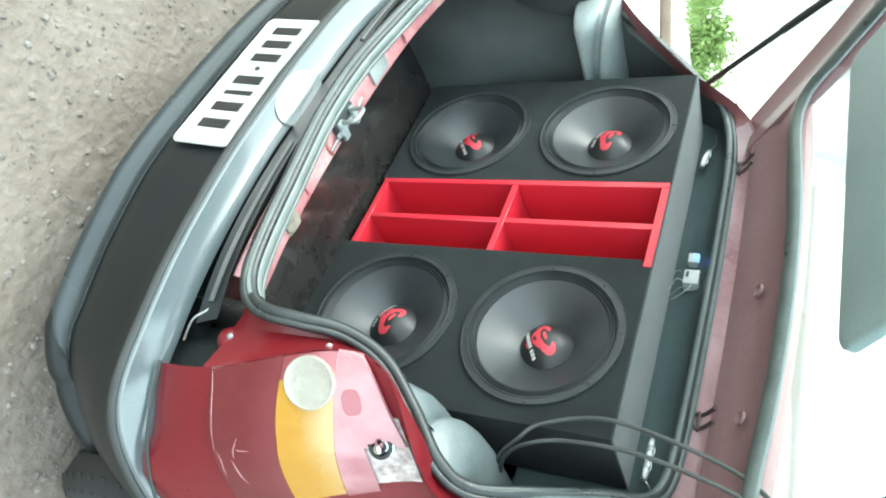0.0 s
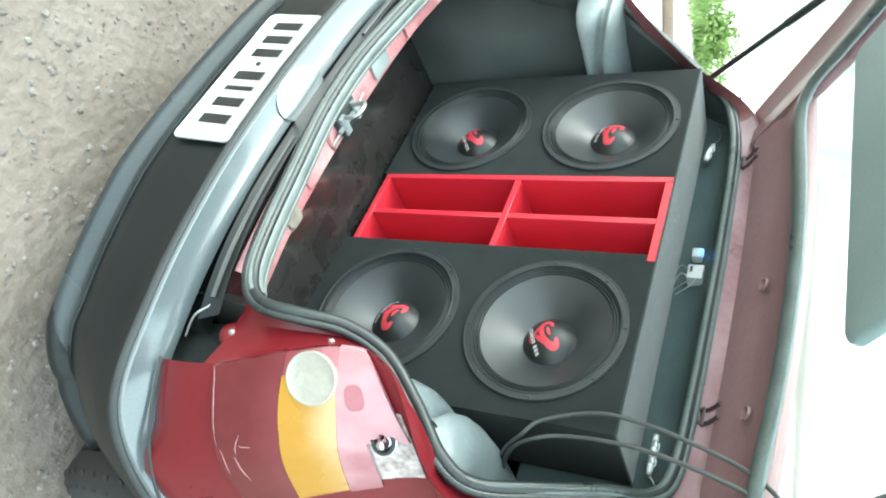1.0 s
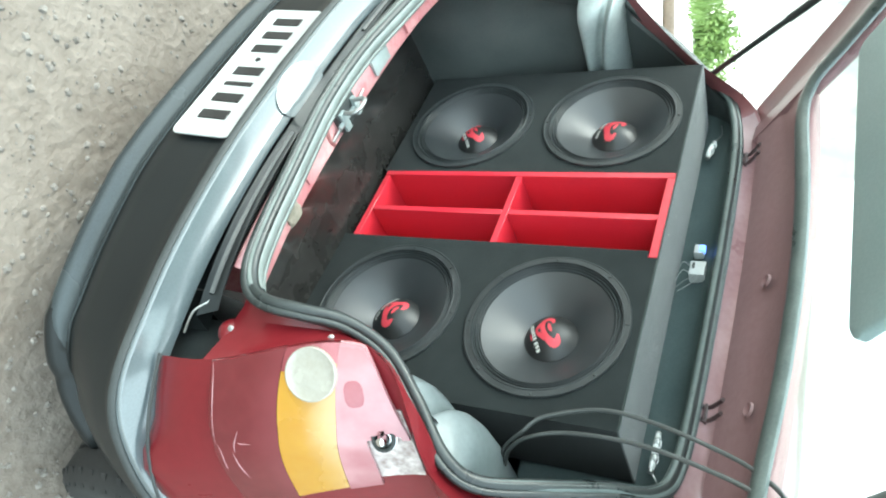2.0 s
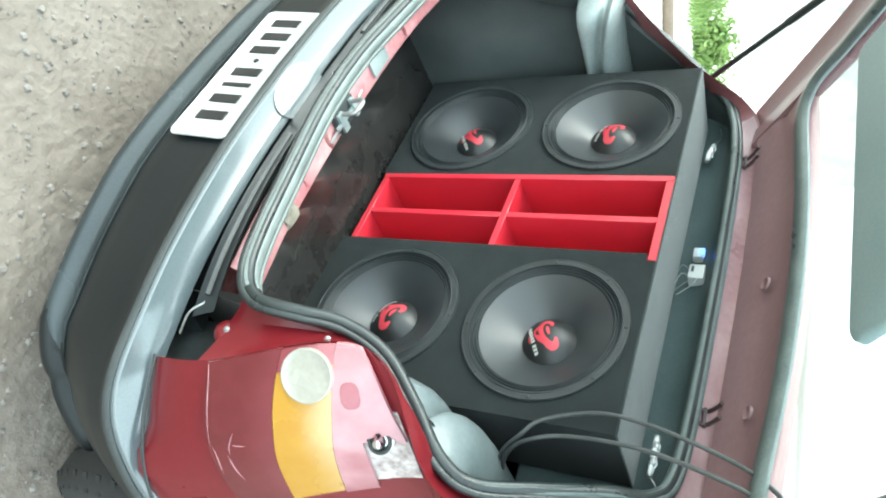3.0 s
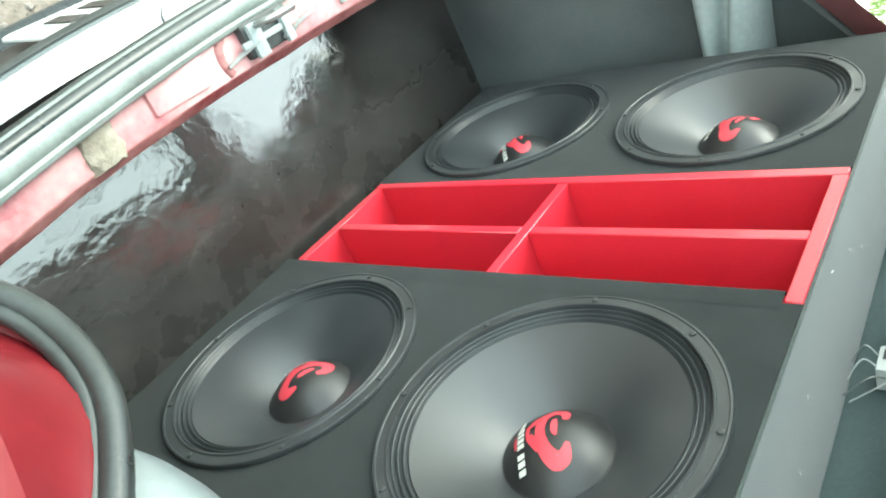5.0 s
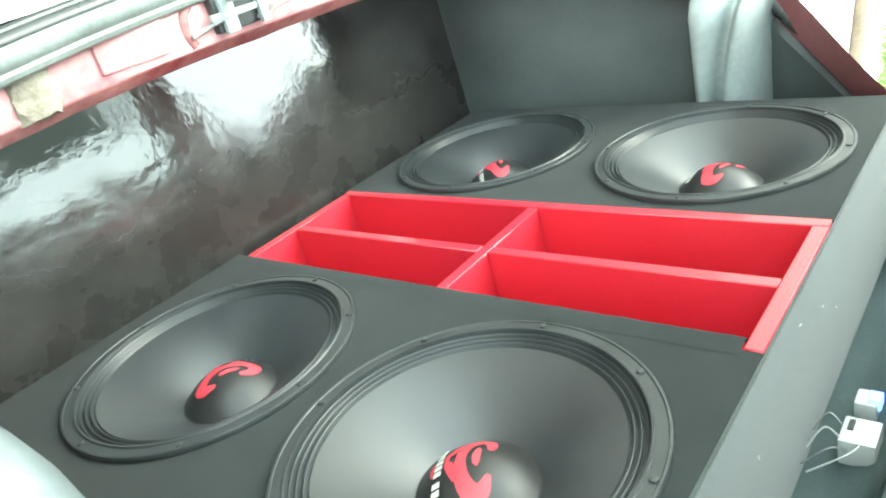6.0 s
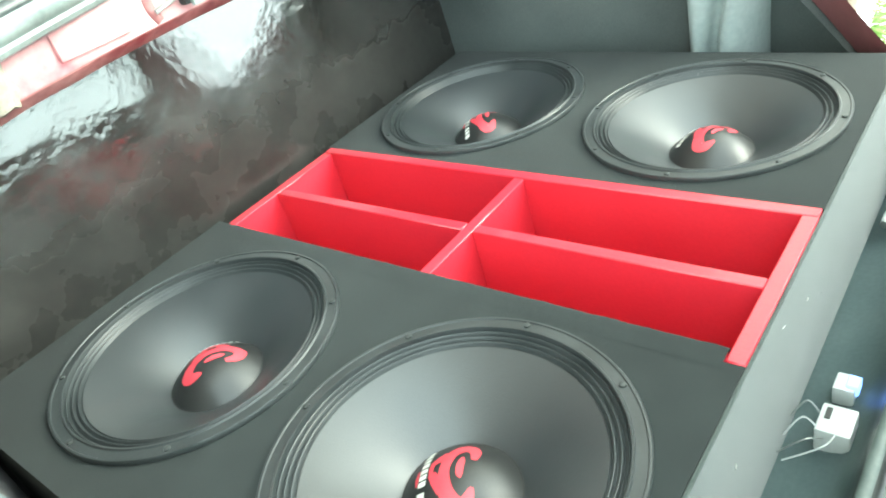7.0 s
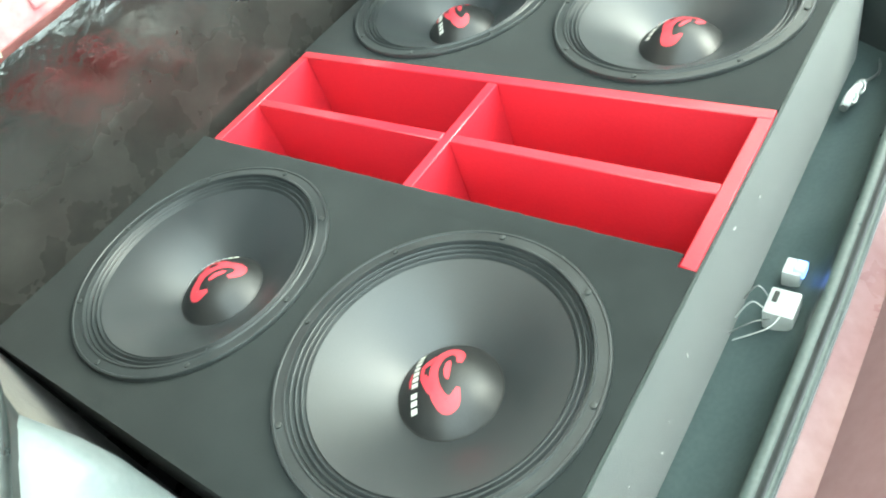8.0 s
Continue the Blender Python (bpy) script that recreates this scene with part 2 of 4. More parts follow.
def spline(pts, n=8, closed=False):
    """Points of a smooth curve through pts, n to a span."""
    p = [Vector(q) for q in pts]
    out = []
    spans = len(p) if closed else len(p) - 1
    for i in range(spans):
        a = p[(i - 1) % len(p)] if closed or i else p[0]
        b, c = p[i], p[(i + 1) % len(p)]
        d = p[(i + 2) % len(p)] if closed or i + 2 < len(p) else p[-1]
        for k in range(n):
            t = k / n
            out.append(0.5 * (2 * b + (c - a) * t + (2 * a - 5 * b + 4 * c - d) * t * t + (3 * b - a - 3 * c + d) * t ** 3))
    if not closed:
        out.append(p[-1])
    return out


def loft(bm, rings, closed=False, caps=False):
    """Quads between rings of equally many points; closed: each ring is a loop."""
    vs = [[bm.verts.new(q) for q in ring] for ring in rings]
    n = len(vs[0])
    for a, b in zip(vs, vs[1:]):
        for i in range(n if closed else n - 1):
            j = (i + 1) % n
            try:
                bm.faces.new((a[i], a[j], b[j], b[i]))
            except ValueError:
                pass
    if caps and closed:
        bm.faces.new(vs[0][::-1])
        bm.faces.new(vs[-1])
    return vs


def tube(bm, pts, r, sides=10, closed=False, flat=1.0, up=None):
    """A round (or flattened) hose along pts."""
    rings = []
    n = len(pts)
    prev = None
    for i, p in enumerate(pts):
        a = pts[i - 1] if i or closed else pts[0]
        b = pts[(i + 1) % n] if i < n - 1 or closed else pts[-1]
        t = (Vector(b) - Vector(a)).normalized()
        ref = Vector(up) if up else (prev if prev is not None else (Vector((0, 0, 1)) if abs(t.z) < 0.9 else Vector((0, 1, 0))))
        side = t.cross(ref).normalized()
        nor = side.cross(t)
        if not up:
            prev = nor
        rr = r(i / (n - 1)) if callable(r) else r
        rings.append([Vector(p) + rr * (math.cos(k * math.tau / sides) * side + flat * math.sin(k * math.tau / sides) * nor) for k in range(sides)])
    if closed:
        rings.append(rings[0])
        loft(bm, rings, True)
        bmesh.ops.remove_doubles(bm, verts=bm.verts, dist=1e-6)
    else:
        loft(bm, rings, True, True)


def lathe(bm, profile, n=64, m=None):
    """Turns (r, h) points about z."""
    rings = [[Vector((r * math.cos(k * math.tau / n), r * math.sin(k * math.tau / n), h)) for k in range(n)] for r, h in profile]
    loft(bm, rings, True)
    bmesh.ops.remove_doubles(bm, verts=bm.verts, dist=1e-6)
    if m:
        bmesh.ops.transform(bm, matrix=m, verts=bm.verts)


def slab(bm, x0, x1, y0, y1, z0, z1, bevel=0.0, seg=2):
    vs = [bm.verts.new((x, y, z)) for z in (z0, z1) for y in (y0, y1) for x in (x0, x1)]
    fs = [bm.faces.new([vs[i] for i in q]) for q in ((0, 2, 3, 1), (4, 5, 7, 6), (0, 1, 5, 4), (2, 6, 7, 3), (0, 4, 6, 2), (1, 3, 7, 5))]
    if bevel:
        es = list({e for f in fs for e in f.edges})
        bmesh.ops.bevel(bm, geom=es, offset=bevel, segments=seg, affect="EDGES", profile=0.6)


def mirrored(half):
    """A whole cross line from a right half that ends on the middle plane."""
    return [Vector(p) for p in half] + [Vector((-p[0], p[1], p[2])) for p in reversed(half[:-1])]


# ---- ground and distance ----
def build_ground():
    bm = bmesh.new()
    xs = [-300, -60, -20, -8] + [-4 + 0.1 * i for i in range(71)] + [6, 15, 60, 300]
    ys = [-300, -60, -15, -6] + [-3 + 0.1 * i for i in range(51)] + [4, 8, 20, 60, 300]
    rows = []
    for y in ys:
        rows.append([(x, y, 0.02 * noise.noise((x * 0.7, y * 0.7, 0)) + 0.006 * noise.noise((x * 5, y * 5, 3))) for x in xs])
    loft(bm, rows)
    ob = part("ground", bm, DIRT)
    tagged(ob, "dry grey-brown dirt ground strewn with fine gravel", "ground", kind="structure")
    bm = bmesh.new()
    rng = random.Random(4)
    verts, faces = [], []
    for i in range(6500):
        x, y = rng.uniform(-1.3, 1.3), rng.uniform(-1.3, 0.75)
        s = 0.0022 + 0.0075 * rng.random() ** 3
        z = 0.02 * noise.noise((x * 0.7, y * 0.7, 0)) + 0.006 * noise.noise((x * 5, y * 5, 3))
        a = rng.random() * 6.28
        b0 = len(verts)
        for k in range(5):
            q = a + k * math.tau / 5
            f = s * rng.uniform(0.7, 1.3)
            verts.append((x + f * math.cos(q), y + f * math.sin(q), z - 0.001))
        for k in range(4):
            q = a + 0.4 + k * math.tau / 4
            f = s * rng.uniform(0.45, 0.75)
            verts.append((x + f * math.cos(q), y + f * math.sin(q), z + s * rng.uniform(0.5, 0.9)))
        faces.append([b0 + 5, b0 + 6, b0 + 7, b0 + 8])
        for k in range(5):
            faces.append([b0 + k, b0 + (k + 1) % 5, b0 + 5 + min(3, k)])
        for k in range(3):
            faces.append([b0 + k + 1, b0 + 6 + k, b0 + 5 + k])
        faces.append([b0, b0 + 5, b0 + 8])
    me = bpy.data.meshes.new("gravel")
    me.from_pydata(verts, [], faces)
    me.materials.append(STONE)
    tagged(new("gravel", me), "small pale pebbles scattered over the dirt", "gravel", kind="stuff")
    # yard and wall behind the car, their pale colours standing for strong sunlight
    bm = bmesh.new()
    slab(bm, -14, -2.6, -6, 14, -0.08, 0.035, 0.02)
    tagged(part("pavement", bm, YARD, smooth=False), "concrete yard beside the dirt, strong sunlight in its pale colour", "pavement", kind="structure")
    bm = bmesh.new()
    slab(bm, -14.2, -14.0, -6, 14, -0.1, 2.6, 0.01)
    tagged(part("wall_yard", bm, WALL, smooth=False), "boundary wall of the yard, strong sunlight in its pale colour", "wall", kind="structure")


def build_grass():
    """A ragged strip of grass at the yard's edge, with a timber edging in front of it."""
    rng = random.Random(12)
    ahead, across = Vector((-0.84, 0.54, 0)), Vector((0.54, 0.84, 0))
    base = Vector((0.95, -0.6, 0.035))
    verts, faces = [], []
    for i in range(9000):
        d, e = rng.uniform(7.9, 10.2), rng.uniform(-2.4, 2.4)
        if noise.noise((d * 1.1, e * 1.3, 7)) < -0.12:
            continue
        p = base + ahead * d + across * e
        a, h, w = rng.random() * math.tau, rng.uniform(0.05, 0.20), rng.uniform(0.004, 0.009)
        lean = Vector((rng.gauss(0, 0.05), rng.gauss(0, 0.05), 0))
        side = Vector((math.cos(a) * w, math.sin(a) * w, 0))
        b0 = len(verts)
        for q in (p - side, p + side, p + lean * 0.4 + side * 0.7 + Vector((0, 0, h * 0.6)), p + lean + Vector((0, 0, h))):
            verts.append(tuple(q))
        faces += [[b0, b0 + 1, b0 + 2], [b0, b0 + 2, b0 + 3]]
    me = bpy.data.meshes.new("grass")
    me.from_pydata(verts, [], faces)
    me.materials.append(LEAF)
    tagged(new("grass", me), "patchy light green grass at the edge of the pale yard", "grass", kind="stuff")
    bm = bmesh.new()
    line = [base + ahead * (6.75 + 0.03 * noise.noise((k, 0, 0))) + across * (-2.4 + 0.4 * k) + Vector((0, 0, 0.042)) for k in range(13)]
    tube(bm, spline(line, 3), lambda t: 0.052 + 0.004 * noise.noise((t * 9, 1, 1)), 10)
    tagged(part("timber_edging", bm, BARK), "weathered brown timber edging lying on the pale yard", "log")


def build_bush(x, y, size, seed, label):
    rng = random.Random(seed)
    root = new("bush")
    root.location = (x, y, 0.03)
    tagged(root, label, "bush", "bushes in the yard")
    bm = bmesh.new()
    for i in range(9):
        a, l = rng.random() * 6.28, size * rng.uniform(0.5, 0.9)
        tip = Vector((math.cos(a) * l * 0.5, math.sin(a) * l * 0.5, l))
        tube(bm, spline([(0.02 * math.cos(a), 0.02 * math.sin(a), -0.03), tip * 0.5 + Vector((0, 0, 0.05)), tip], 4), lambda t: 0.012 * (1 - 0.8 * t), 5)
    part("stem", bm, BARK, root, at=Matrix())
    verts, faces = [], []
    for i in range(1500):
        d = Vector((rng.gauss(0, 0.34), rng.gauss(0, 0.34), abs(rng.gauss(0.45, 0.3)))) * size
        w, l = 0.012 + 0.014 * rng.random(), 0.04 + 0.06 * rng.random()
        e = Euler((rng.random() * 6, rng.random() * 6, rng.random() * 6)).to_matrix()
        b0 = len(verts)
        for q in ((0, 0, 0), (w, l * 0.45, 0.006), (0, l, 0), (-w, l * 0.45, 0.006)):
            verts.append(tuple(d + e @ Vector(q)))
        faces.append([b0, b0 + 1, b0 + 2, b0 + 3])
    me = bpy.data.meshes.new("foliage")
    me.from_pydata(verts, [], faces)
    me.materials.append(LEAF)
    ob = new("foliage", me)
    ob.parent = root


# ---- car ----
CAR = new("hatchback_car")
CAR.location = (0, 1.8, 0)
tagged(CAR, "old red hatchback with black bumper and open tailgate", "car")


# the boot opening, from the middle of the sill round to the middle of the header; the far side is bent a little
NEAR_EDGE = [(0, 0.070, 0.535), (0.1, 0.072, 0.538), (0.24, 0.080, 0.552), (0.38, 0.094, 0.562), (0.458, 0.104, 0.578), (0.497, 0.114, 0.615), (0.495, 0.138, 0.678),
             (0.482, 0.177, 0.735), (0.497, 0.220, 0.797), (0.550, 0.258, 0.855), (0.609, 0.294, 0.908), (0.622, 0.332, 0.955), (0.588, 0.385, 1.03),
             (0.542, 0.455, 1.104), (0.514, 0.507, 1.158), (0.457, 0.538, 1.181), (0.3, 0.552, 1.188), (0, 0.557, 1.192)]
FAR_EDGE = NEAR_EDGE[:6] + [(0.497, 0.138, 0.678), (0.494, 0.177, 0.735), (0.523, 0.220, 0.797), (0.570, 0.262, 0.850), (0.592, 0.305, 0.899), (0.570, 0.352, 0.953),
                            (0.562, 0.438, 1.030), (0.530, 0.500, 1.094), (0.493, 0.533, 1.139), (0.448, 0.548, 1.166)] + NEAR_EDGE[16:]
NEAR_SIDE, FAR_SIDE = spline(NEAR_EDGE, 7), spline(FAR_EDGE, 7)
SEAL = NEAR_SIDE + [Vector((-p.x, p.y, p.z)) for p in reversed(FAR_SIDE[1:-1])]

# rear-to-front cross lines of the right half of the shell: lower edge, bumper line, lamp foot, lamp head, belt, pillar, roof rail, roof
SHELL = [
    [(0.602, 0.20, 0.440), (0.604, 0.146, 0.452), (0.603, 0.129, 0.575), (0.543, 0.129, 0.828), (0.652, 0.268, 0.916), (0.668, 0.348, 1.005), (0.630, 0.435, 1.105), (0.566, 0.535, 1.203), (0.41, 0.590, 1.238), (0, 0.600, 1.244)],
    [(0.64, 0.26, 0.435), (0.682, 0.206, 0.45), (0.692, 0.198, 0.575), (0.583, 0.216, 0.866), (0.672, 0.335, 0.922), (0.684, 0.42, 1.01), (0.640, 0.51, 1.112), (0.574, 0.61, 1.215), (0.42, 0.66, 1.252), (0, 0.67, 1.260)],
    [(0.70, 0.38, 0.43), (0.765, 0.306, 0.45), (0.735, 0.335, 0.585), (0.624, 0.352, 0.878), (0.690, 0.46, 0.915), (0.680, 0.55, 0.995), (0.634, 0.65, 1.10), (0.568, 0.75, 1.212), (0.42, 0.80, 1.262), (0, 0.82, 1.272)],
    [(0.785, 0.80, 0.55), (0.785, 0.80, 0.57), (0.775, 0.80, 0.62), (0.735, 0.80, 0.86), (0.725, 0.88, 0.91), (0.69, 0.93, 1.02), (0.64, 0.98, 1.13), (0.58, 1.03, 1.24), (0.43, 1.06, 1.288), (0, 1.07, 1.30)],
    [(0.77, 1.6, 0.22), (0.785, 1.6, 0.47), (0.785, 1.6, 0.6), (0.772, 1.6, 0.85), (0.75, 1.6, 0.90), (0.71, 1.6, 1.04), (0.66, 1.6, 1.16), (0.60, 1.6, 1.265), (0.45, 1.6, 1.315), (0, 1.6, 1.33)],
    [(0.77, 2.2, 0.22), (0.785, 2.2, 0.47), (0.785, 2.2, 0.6), (0.77, 2.2, 0.84), (0.75, 2.2, 0.89), (0.70, 2.15, 1.03), (0.65, 2.1, 1.15), (0.58, 2.05, 1.25), (0.43, 2.03, 1.295), (0, 2.0, 1.31)],
    [(0.76, 2.75, 0.50), (0.77, 2.75, 0.55), (0.775, 2.75, 0.62), (0.76, 2.75, 0.80), (0.72, 2.72, 0.855), (0.66, 2.70, 0.875), (0.58, 2.68, 0.89), (0.5, 2.67, 0.90), (0.36, 2.66, 0.91), (0, 2.65, 0.92)],
    [(0.74, 3.35, 0.22), (0.75, 3.36, 0.45), (0.745, 3.36, 0.55), (0.72, 3.36, 0.68), (0.66, 3.36, 0.735), (0.58, 3.38, 0.75), (0.48, 3.40, 0.76), (0.38, 3.42, 0.765), (0.25, 3.43, 0.77), (0, 3.44, 0.775)],
    [(0.60, 3.55, 0.22), (0.60, 3.57, 0.40), (0.59, 3.57, 0.50), (0.56, 3.56, 0.60), (0.5, 3.54, 0.65), (0.44, 3.55, 0.66), (0.36, 3.56, 0.665), (0.28, 3.57, 0.67), (0.18, 3.57, 0.67), (0, 3.57, 0.67)],
]


# the far side's rear edge leans in to a narrower pillar
SHELL_FAR = [SHELL[0][:4] + [(0.606, 0.256, 0.903), (0.534, 0.316, 0.983), (0.481, 0.413, 1.082), (0.466, 0.532, 1.204), (0.39, 0.590, 1.238), (0, 0.600, 1.244)],
             SHELL[1][:4] + [(0.665, 0.345, 0.905), (0.615, 0.425, 0.990), (0.560, 0.515, 1.090), (0.520, 0.612, 1.213)] + SHELL[1][8:]] + SHELL[2:]


def through4(p, t):
    a, b, c, d = p
    return 0.5 * (2 * b + (c - a) * t + (2 * a - 5 * b + 4 * c - d) * t * t + (3 * b - a - 3 * c + d) * t ** 3)


def shell_point(u, v, table=SHELL):
    """A place on the right half of the shell: u along the car, in cross lines; v up it, in points of a line."""
    i, j = min(int(u), len(table) - 2), min(int(v), 8)
    rows = []
    for m in (i - 1, i, i + 1, i + 2):
        line = table[min(max(m, 0), len(table) - 1)]
        rows.append(through4([Vector(line[min(max(k, 0), 9)]) for k in (j - 1, j, j + 1, j + 2)], v - j))
    return through4(rows, u - i)


def shell_normal(u, v):
    e = 0.02
    n = (shell_point(u + e, v) - shell_point(u, v)).cross(shell_point(u, v + e) - shell_point(u, v))
    n.normalize()
    return n if n.x > 0 else -n


def build_body():
    bm = bmesh.new()
    rings = []
    for i in range((len(SHELL) - 1) * 4 + 1):
        near, far = [[shell_point(i / 4, min(9.0, j / 5), table) for j in range(46)] for table in (SHELL, SHELL_FAR)]
        rings.append(near[:-1] + [Vector((0, near[-1].y, near[-1].z))] + [Vector((-p.x, p.y, p.z)) for p in reversed(far[:-1])])
    loft(bm, rings)
    # flange from the rear edge of the shell in to the seal, on both sides and over the roof
    def resample(line, count):
        d = [0]
        for a, b in zip(line, line[1:]):
            d.append(d[-1] + (b - a).length)
        out = []
        for k in range(count):
            s = d[-1] * k / (count - 1)
            i = max(j for j in range(len(d)) if d[j] <= s + 1e-9)
            i = min(i, len(line) - 2)
            f = (s - d[i]) / max(1e-9, d[i + 1] - d[i])
            out.append(line[i].lerp(line[i + 1], f))
        return out
    for s, table, edge in ((1, SHELL, NEAR_SIDE), (-1, SHELL_FAR, FAR_SIDE)):
        a = resample([shell_point(0, 1.9 + 7.1 * k / 90, table) for k in range(91)], 60)
        b = resample([p for p in edge if p.z > 0.585 or p.x > 0.47], 60)
        rings = []
        for f, dip in ((0, 0), (0.3, 0.012), (0.75, 0.016), (1.0, 0.0)):
            rings.append([Vector((s * (p.x + (q.x - p.x) * f), p.y + (q.y - p.y) * f + dip, p.z + (q.z - p.z) * f - dip * 0.3)) for p, q in zip(a, b)])
        if s > 0:
            loft(bm, rings)
        else:
            flange = bmesh.new()
            loft(flange, rings)
            # body red made lighter here for the sky that the flange reflects
            part("pillar_flange", flange, EDGE_PAINT, CAR, "far flange of the opening, reflected sky in its lighter red")
        # strip of the rain channel under the roof's edge, its red paled for reflected sky
        strip = [k for k in range(60) if b[k].z > (1.150 if s > 0 else 1.168)]
        chan = bmesh.new()
        loft(chan, [[Vector((s * (a[k].x + (b[k].x - a[k].x) * f), a[k].y + (b[k].y - a[k].y) * f + d - 0.003, a[k].z + (b[k].z - a[k].z) * f - d * 0.3 + 0.003)) for k in strip] for f, d in ((0.12, 0.005), (0.3, 0.012), (0.75, 0.016), (0.97, 0.002))])
        part("rain_channel", chan, CHANNEL, CAR, "roof rain channel, reflected sky in its pale pink colour")
        back = bmesh.new()
        loft(back, [rings[-1], [p + Vector((s * 0.004, 0.022, 0.0)) for p in rings[-1]], [p + Vector((s * 0.012, 0.06, 0.004)) for p in rings[-1]]])
        part("inner_flange", back, BLACK, CAR)
    bmesh.ops.remove_doubles(bm, verts=bm.verts, dist=1e-4)
    part("body", bm, RED_PAINT, CAR, "glossy dark red painted bodywork")
    # side windows
    for s in (1, -1):
        for u0, u1 in ((2.75, 3.75), (3.85, 4.85)):
            bm = bmesh.new()
            rows = []
            for k in range(9):
                u = u0 + (u1 - u0) * k / 8
                rows.append([])
                for v in (4.25, 5.0, 6.0, 6.7):
                    q = shell_point(u, v) + shell_normal(u, v) * 0.004
                    rows[-1].append((s * q.x, q.y, q.z))
            loft(bm, rows)
            part("side_window", bm, DARK_GLASS, CAR, "dark tinted side window")
    bm = bmesh.new()
    rows = []
    for k in range(9):
        u = 5.1 + 0.75 * k / 8
        row = [shell_point(u, v) + Vector((0, 0.004, 0.004)) for v in (6.0, 7.0, 8.0, 9.0)]
        rows.append(mirrored([tuple(p) for p in row]))
    loft(bm, rows)
    part("windscreen", bm, DARK_GLASS, CAR)


def build_sill():
    """Rear cross panel: black valance below the seal, faded red ledge and latch inside it."""
    bm = bmesh.new()
    rows = []
    for y, z in ((0.13, 0.20), (0.13, 0.455), (0.085, 0.462), (0.070, 0.500), (0.060, 0.527)):
        rows.append([(x, y + 0.055 * (abs(x) / 0.56) ** 4, z + 0.025 * (abs(x) / 0.5) ** 2) for x in np.linspace(-0.532, 0.532, 31)])
    loft(bm, rows)
    part("rear_valance", bm, BUMPER, CAR, "matt black panel above the bumper")
    bm = bmesh.new()
    rows = []
    for y, z in ((0.076, 0.522), (0.082, 0.534), (0.090, 0.5395), (0.112, 0.5405), (0.1385, 0.5405), (0.1408, 0.5395), (0.1410, 0.5380)):
        rows.append([(x, y + 0.028 * (abs(x) / 0.5) ** 3, z + 0.022 * (abs(x) / 0.5) ** 2) for x in np.linspace(-0.452, 0.452, 41)])
    loft(bm, rows)
    sill = part("sill", bm, RED_PRIMER, CAR, "faded pinkish sill panel with scuffed edges")
    bm = bmesh.new()
    rows = []
    for y, z in ((0.1407, 0.5390), (0.1420, 0.5388), (0.1436, 0.5375), (0.1545, 0.523), (0.1540, 0.519), (0.140, 0.40)):
        rows.append([(x, y + 0.028 * (abs(x) / 0.5) ** 3 + 0.0012 * noise.noise((x * 22, z * 9, 4)), z + 0.022 * (abs(x) / 0.5) ** 2) for x in np.linspace(-0.452, 0.452, 121)])
    loft(bm, rows)
    part("sill_lip", bm, LIP, sill, "chipped dark red folded lip")
    # pressed pockets, latch and striker on the sill
    for x, w in ((-0.12, 0.035), (0.19, 0.04), (-0.27, 0.03)):
        bm = bmesh.new()
        slab(bm, x - w, x + w, -0.018, 0.018, -0.004, 0.004, 0.003)
        bmesh.ops.transform(bm, matrix=Matrix.Translation((0, 0.114 + 0.22 * abs(x) ** 3, 0.5425 + 0.09 * x * x)), verts=bm.verts)
        part("pressed_pocket", bm, GREY_PAINT if x < -0.1 and x > -0.2 else RED_PRIMER, CAR)
    bm = bmesh.new()
    slab(bm, 0.012, 0.088, 0.092, 0.134, 0.532, 0.552, 0.004)
    latch = part("latch", bm, BLACK, CAR, "greasy tailgate latch with steel striker loop")
    bm = bmesh.new()
    tube(bm, spline([(0.03, 0.10, 0.56), (0.03, 0.098, 0.585), (0.05, 0.097, 0.592), (0.07, 0.098, 0.585), (0.07, 0.10, 0.56)], 4), 0.0045, 8)
    part("striker_loop", bm, STEEL, latch)
    for pts in (((0.035, 0.128, 0.556), (0.02, 0.130, 0.552), (0.0, 0.124, 0.546), (-0.03, 0.120, 0.544)), ((0.075, 0.118, 0.558), (0.095, 0.122, 0.550), (0.12, 0.128, 0.545))):
        bm = bmesh.new()
        tube(bm, spline(pts, 5), 0.003, 6)
        part("latch_rod", bm, STEEL, latch)
    bm = bmesh.new()
    slab(bm, 0.004, 0.096, -0.004, 0.004, -0.003, 0.003, 0.002)
    slab(bm, 0.020, 0.032, -0.02, 0.02, -0.002, 0.006, 0.002)
    slab(bm, 0.064, 0.082, -0.02, 0.02, -0.002, 0.005, 0.002)
    bmesh.ops.transform(bm, matrix=Matrix.Translation((0, 0.116, 0.5535)), verts=bm.verts)
    part("latch_plate", bm, GREY_PAINT, latch, "grey steel latch plate")
    # pressed rib across the ledge
    bm = bmesh.new()
    tube(bm, spline([(0.108, 0.094, 0.540), (0.119, 0.106, 0.541), (0.122, 0.122, 0.541), (0.117, 0.138, 0.540)], 6), 0.0062, 10, flat=0.6)
    part("pressed_rib", bm, LIP, sill, "dark red pressed rib")
    # crumbly lump at the end of the ledge
    bm = bmesh.new()
    bmesh.ops.create_icosphere(bm, subdivisions=3, radius=1.0)
    for v in bm.verts:
        d = v.co.normalized()
        k = 1 / max(abs(d.x), abs(d.y), abs(d.z)) ** 0.6
        r = k * (1 + 0.22 * noise.noise(d * 2.3) + 0.08 * noise.noise(d * 7))
        v.co = Vector((0.300 + d.x * r * 0.024, 0.128 + d.y * r * 0.024, 0.540 + d.z * r * 0.016))
    part("sealant_lump", bm, PUTTY, sill, "crumbly tan sealant lump")
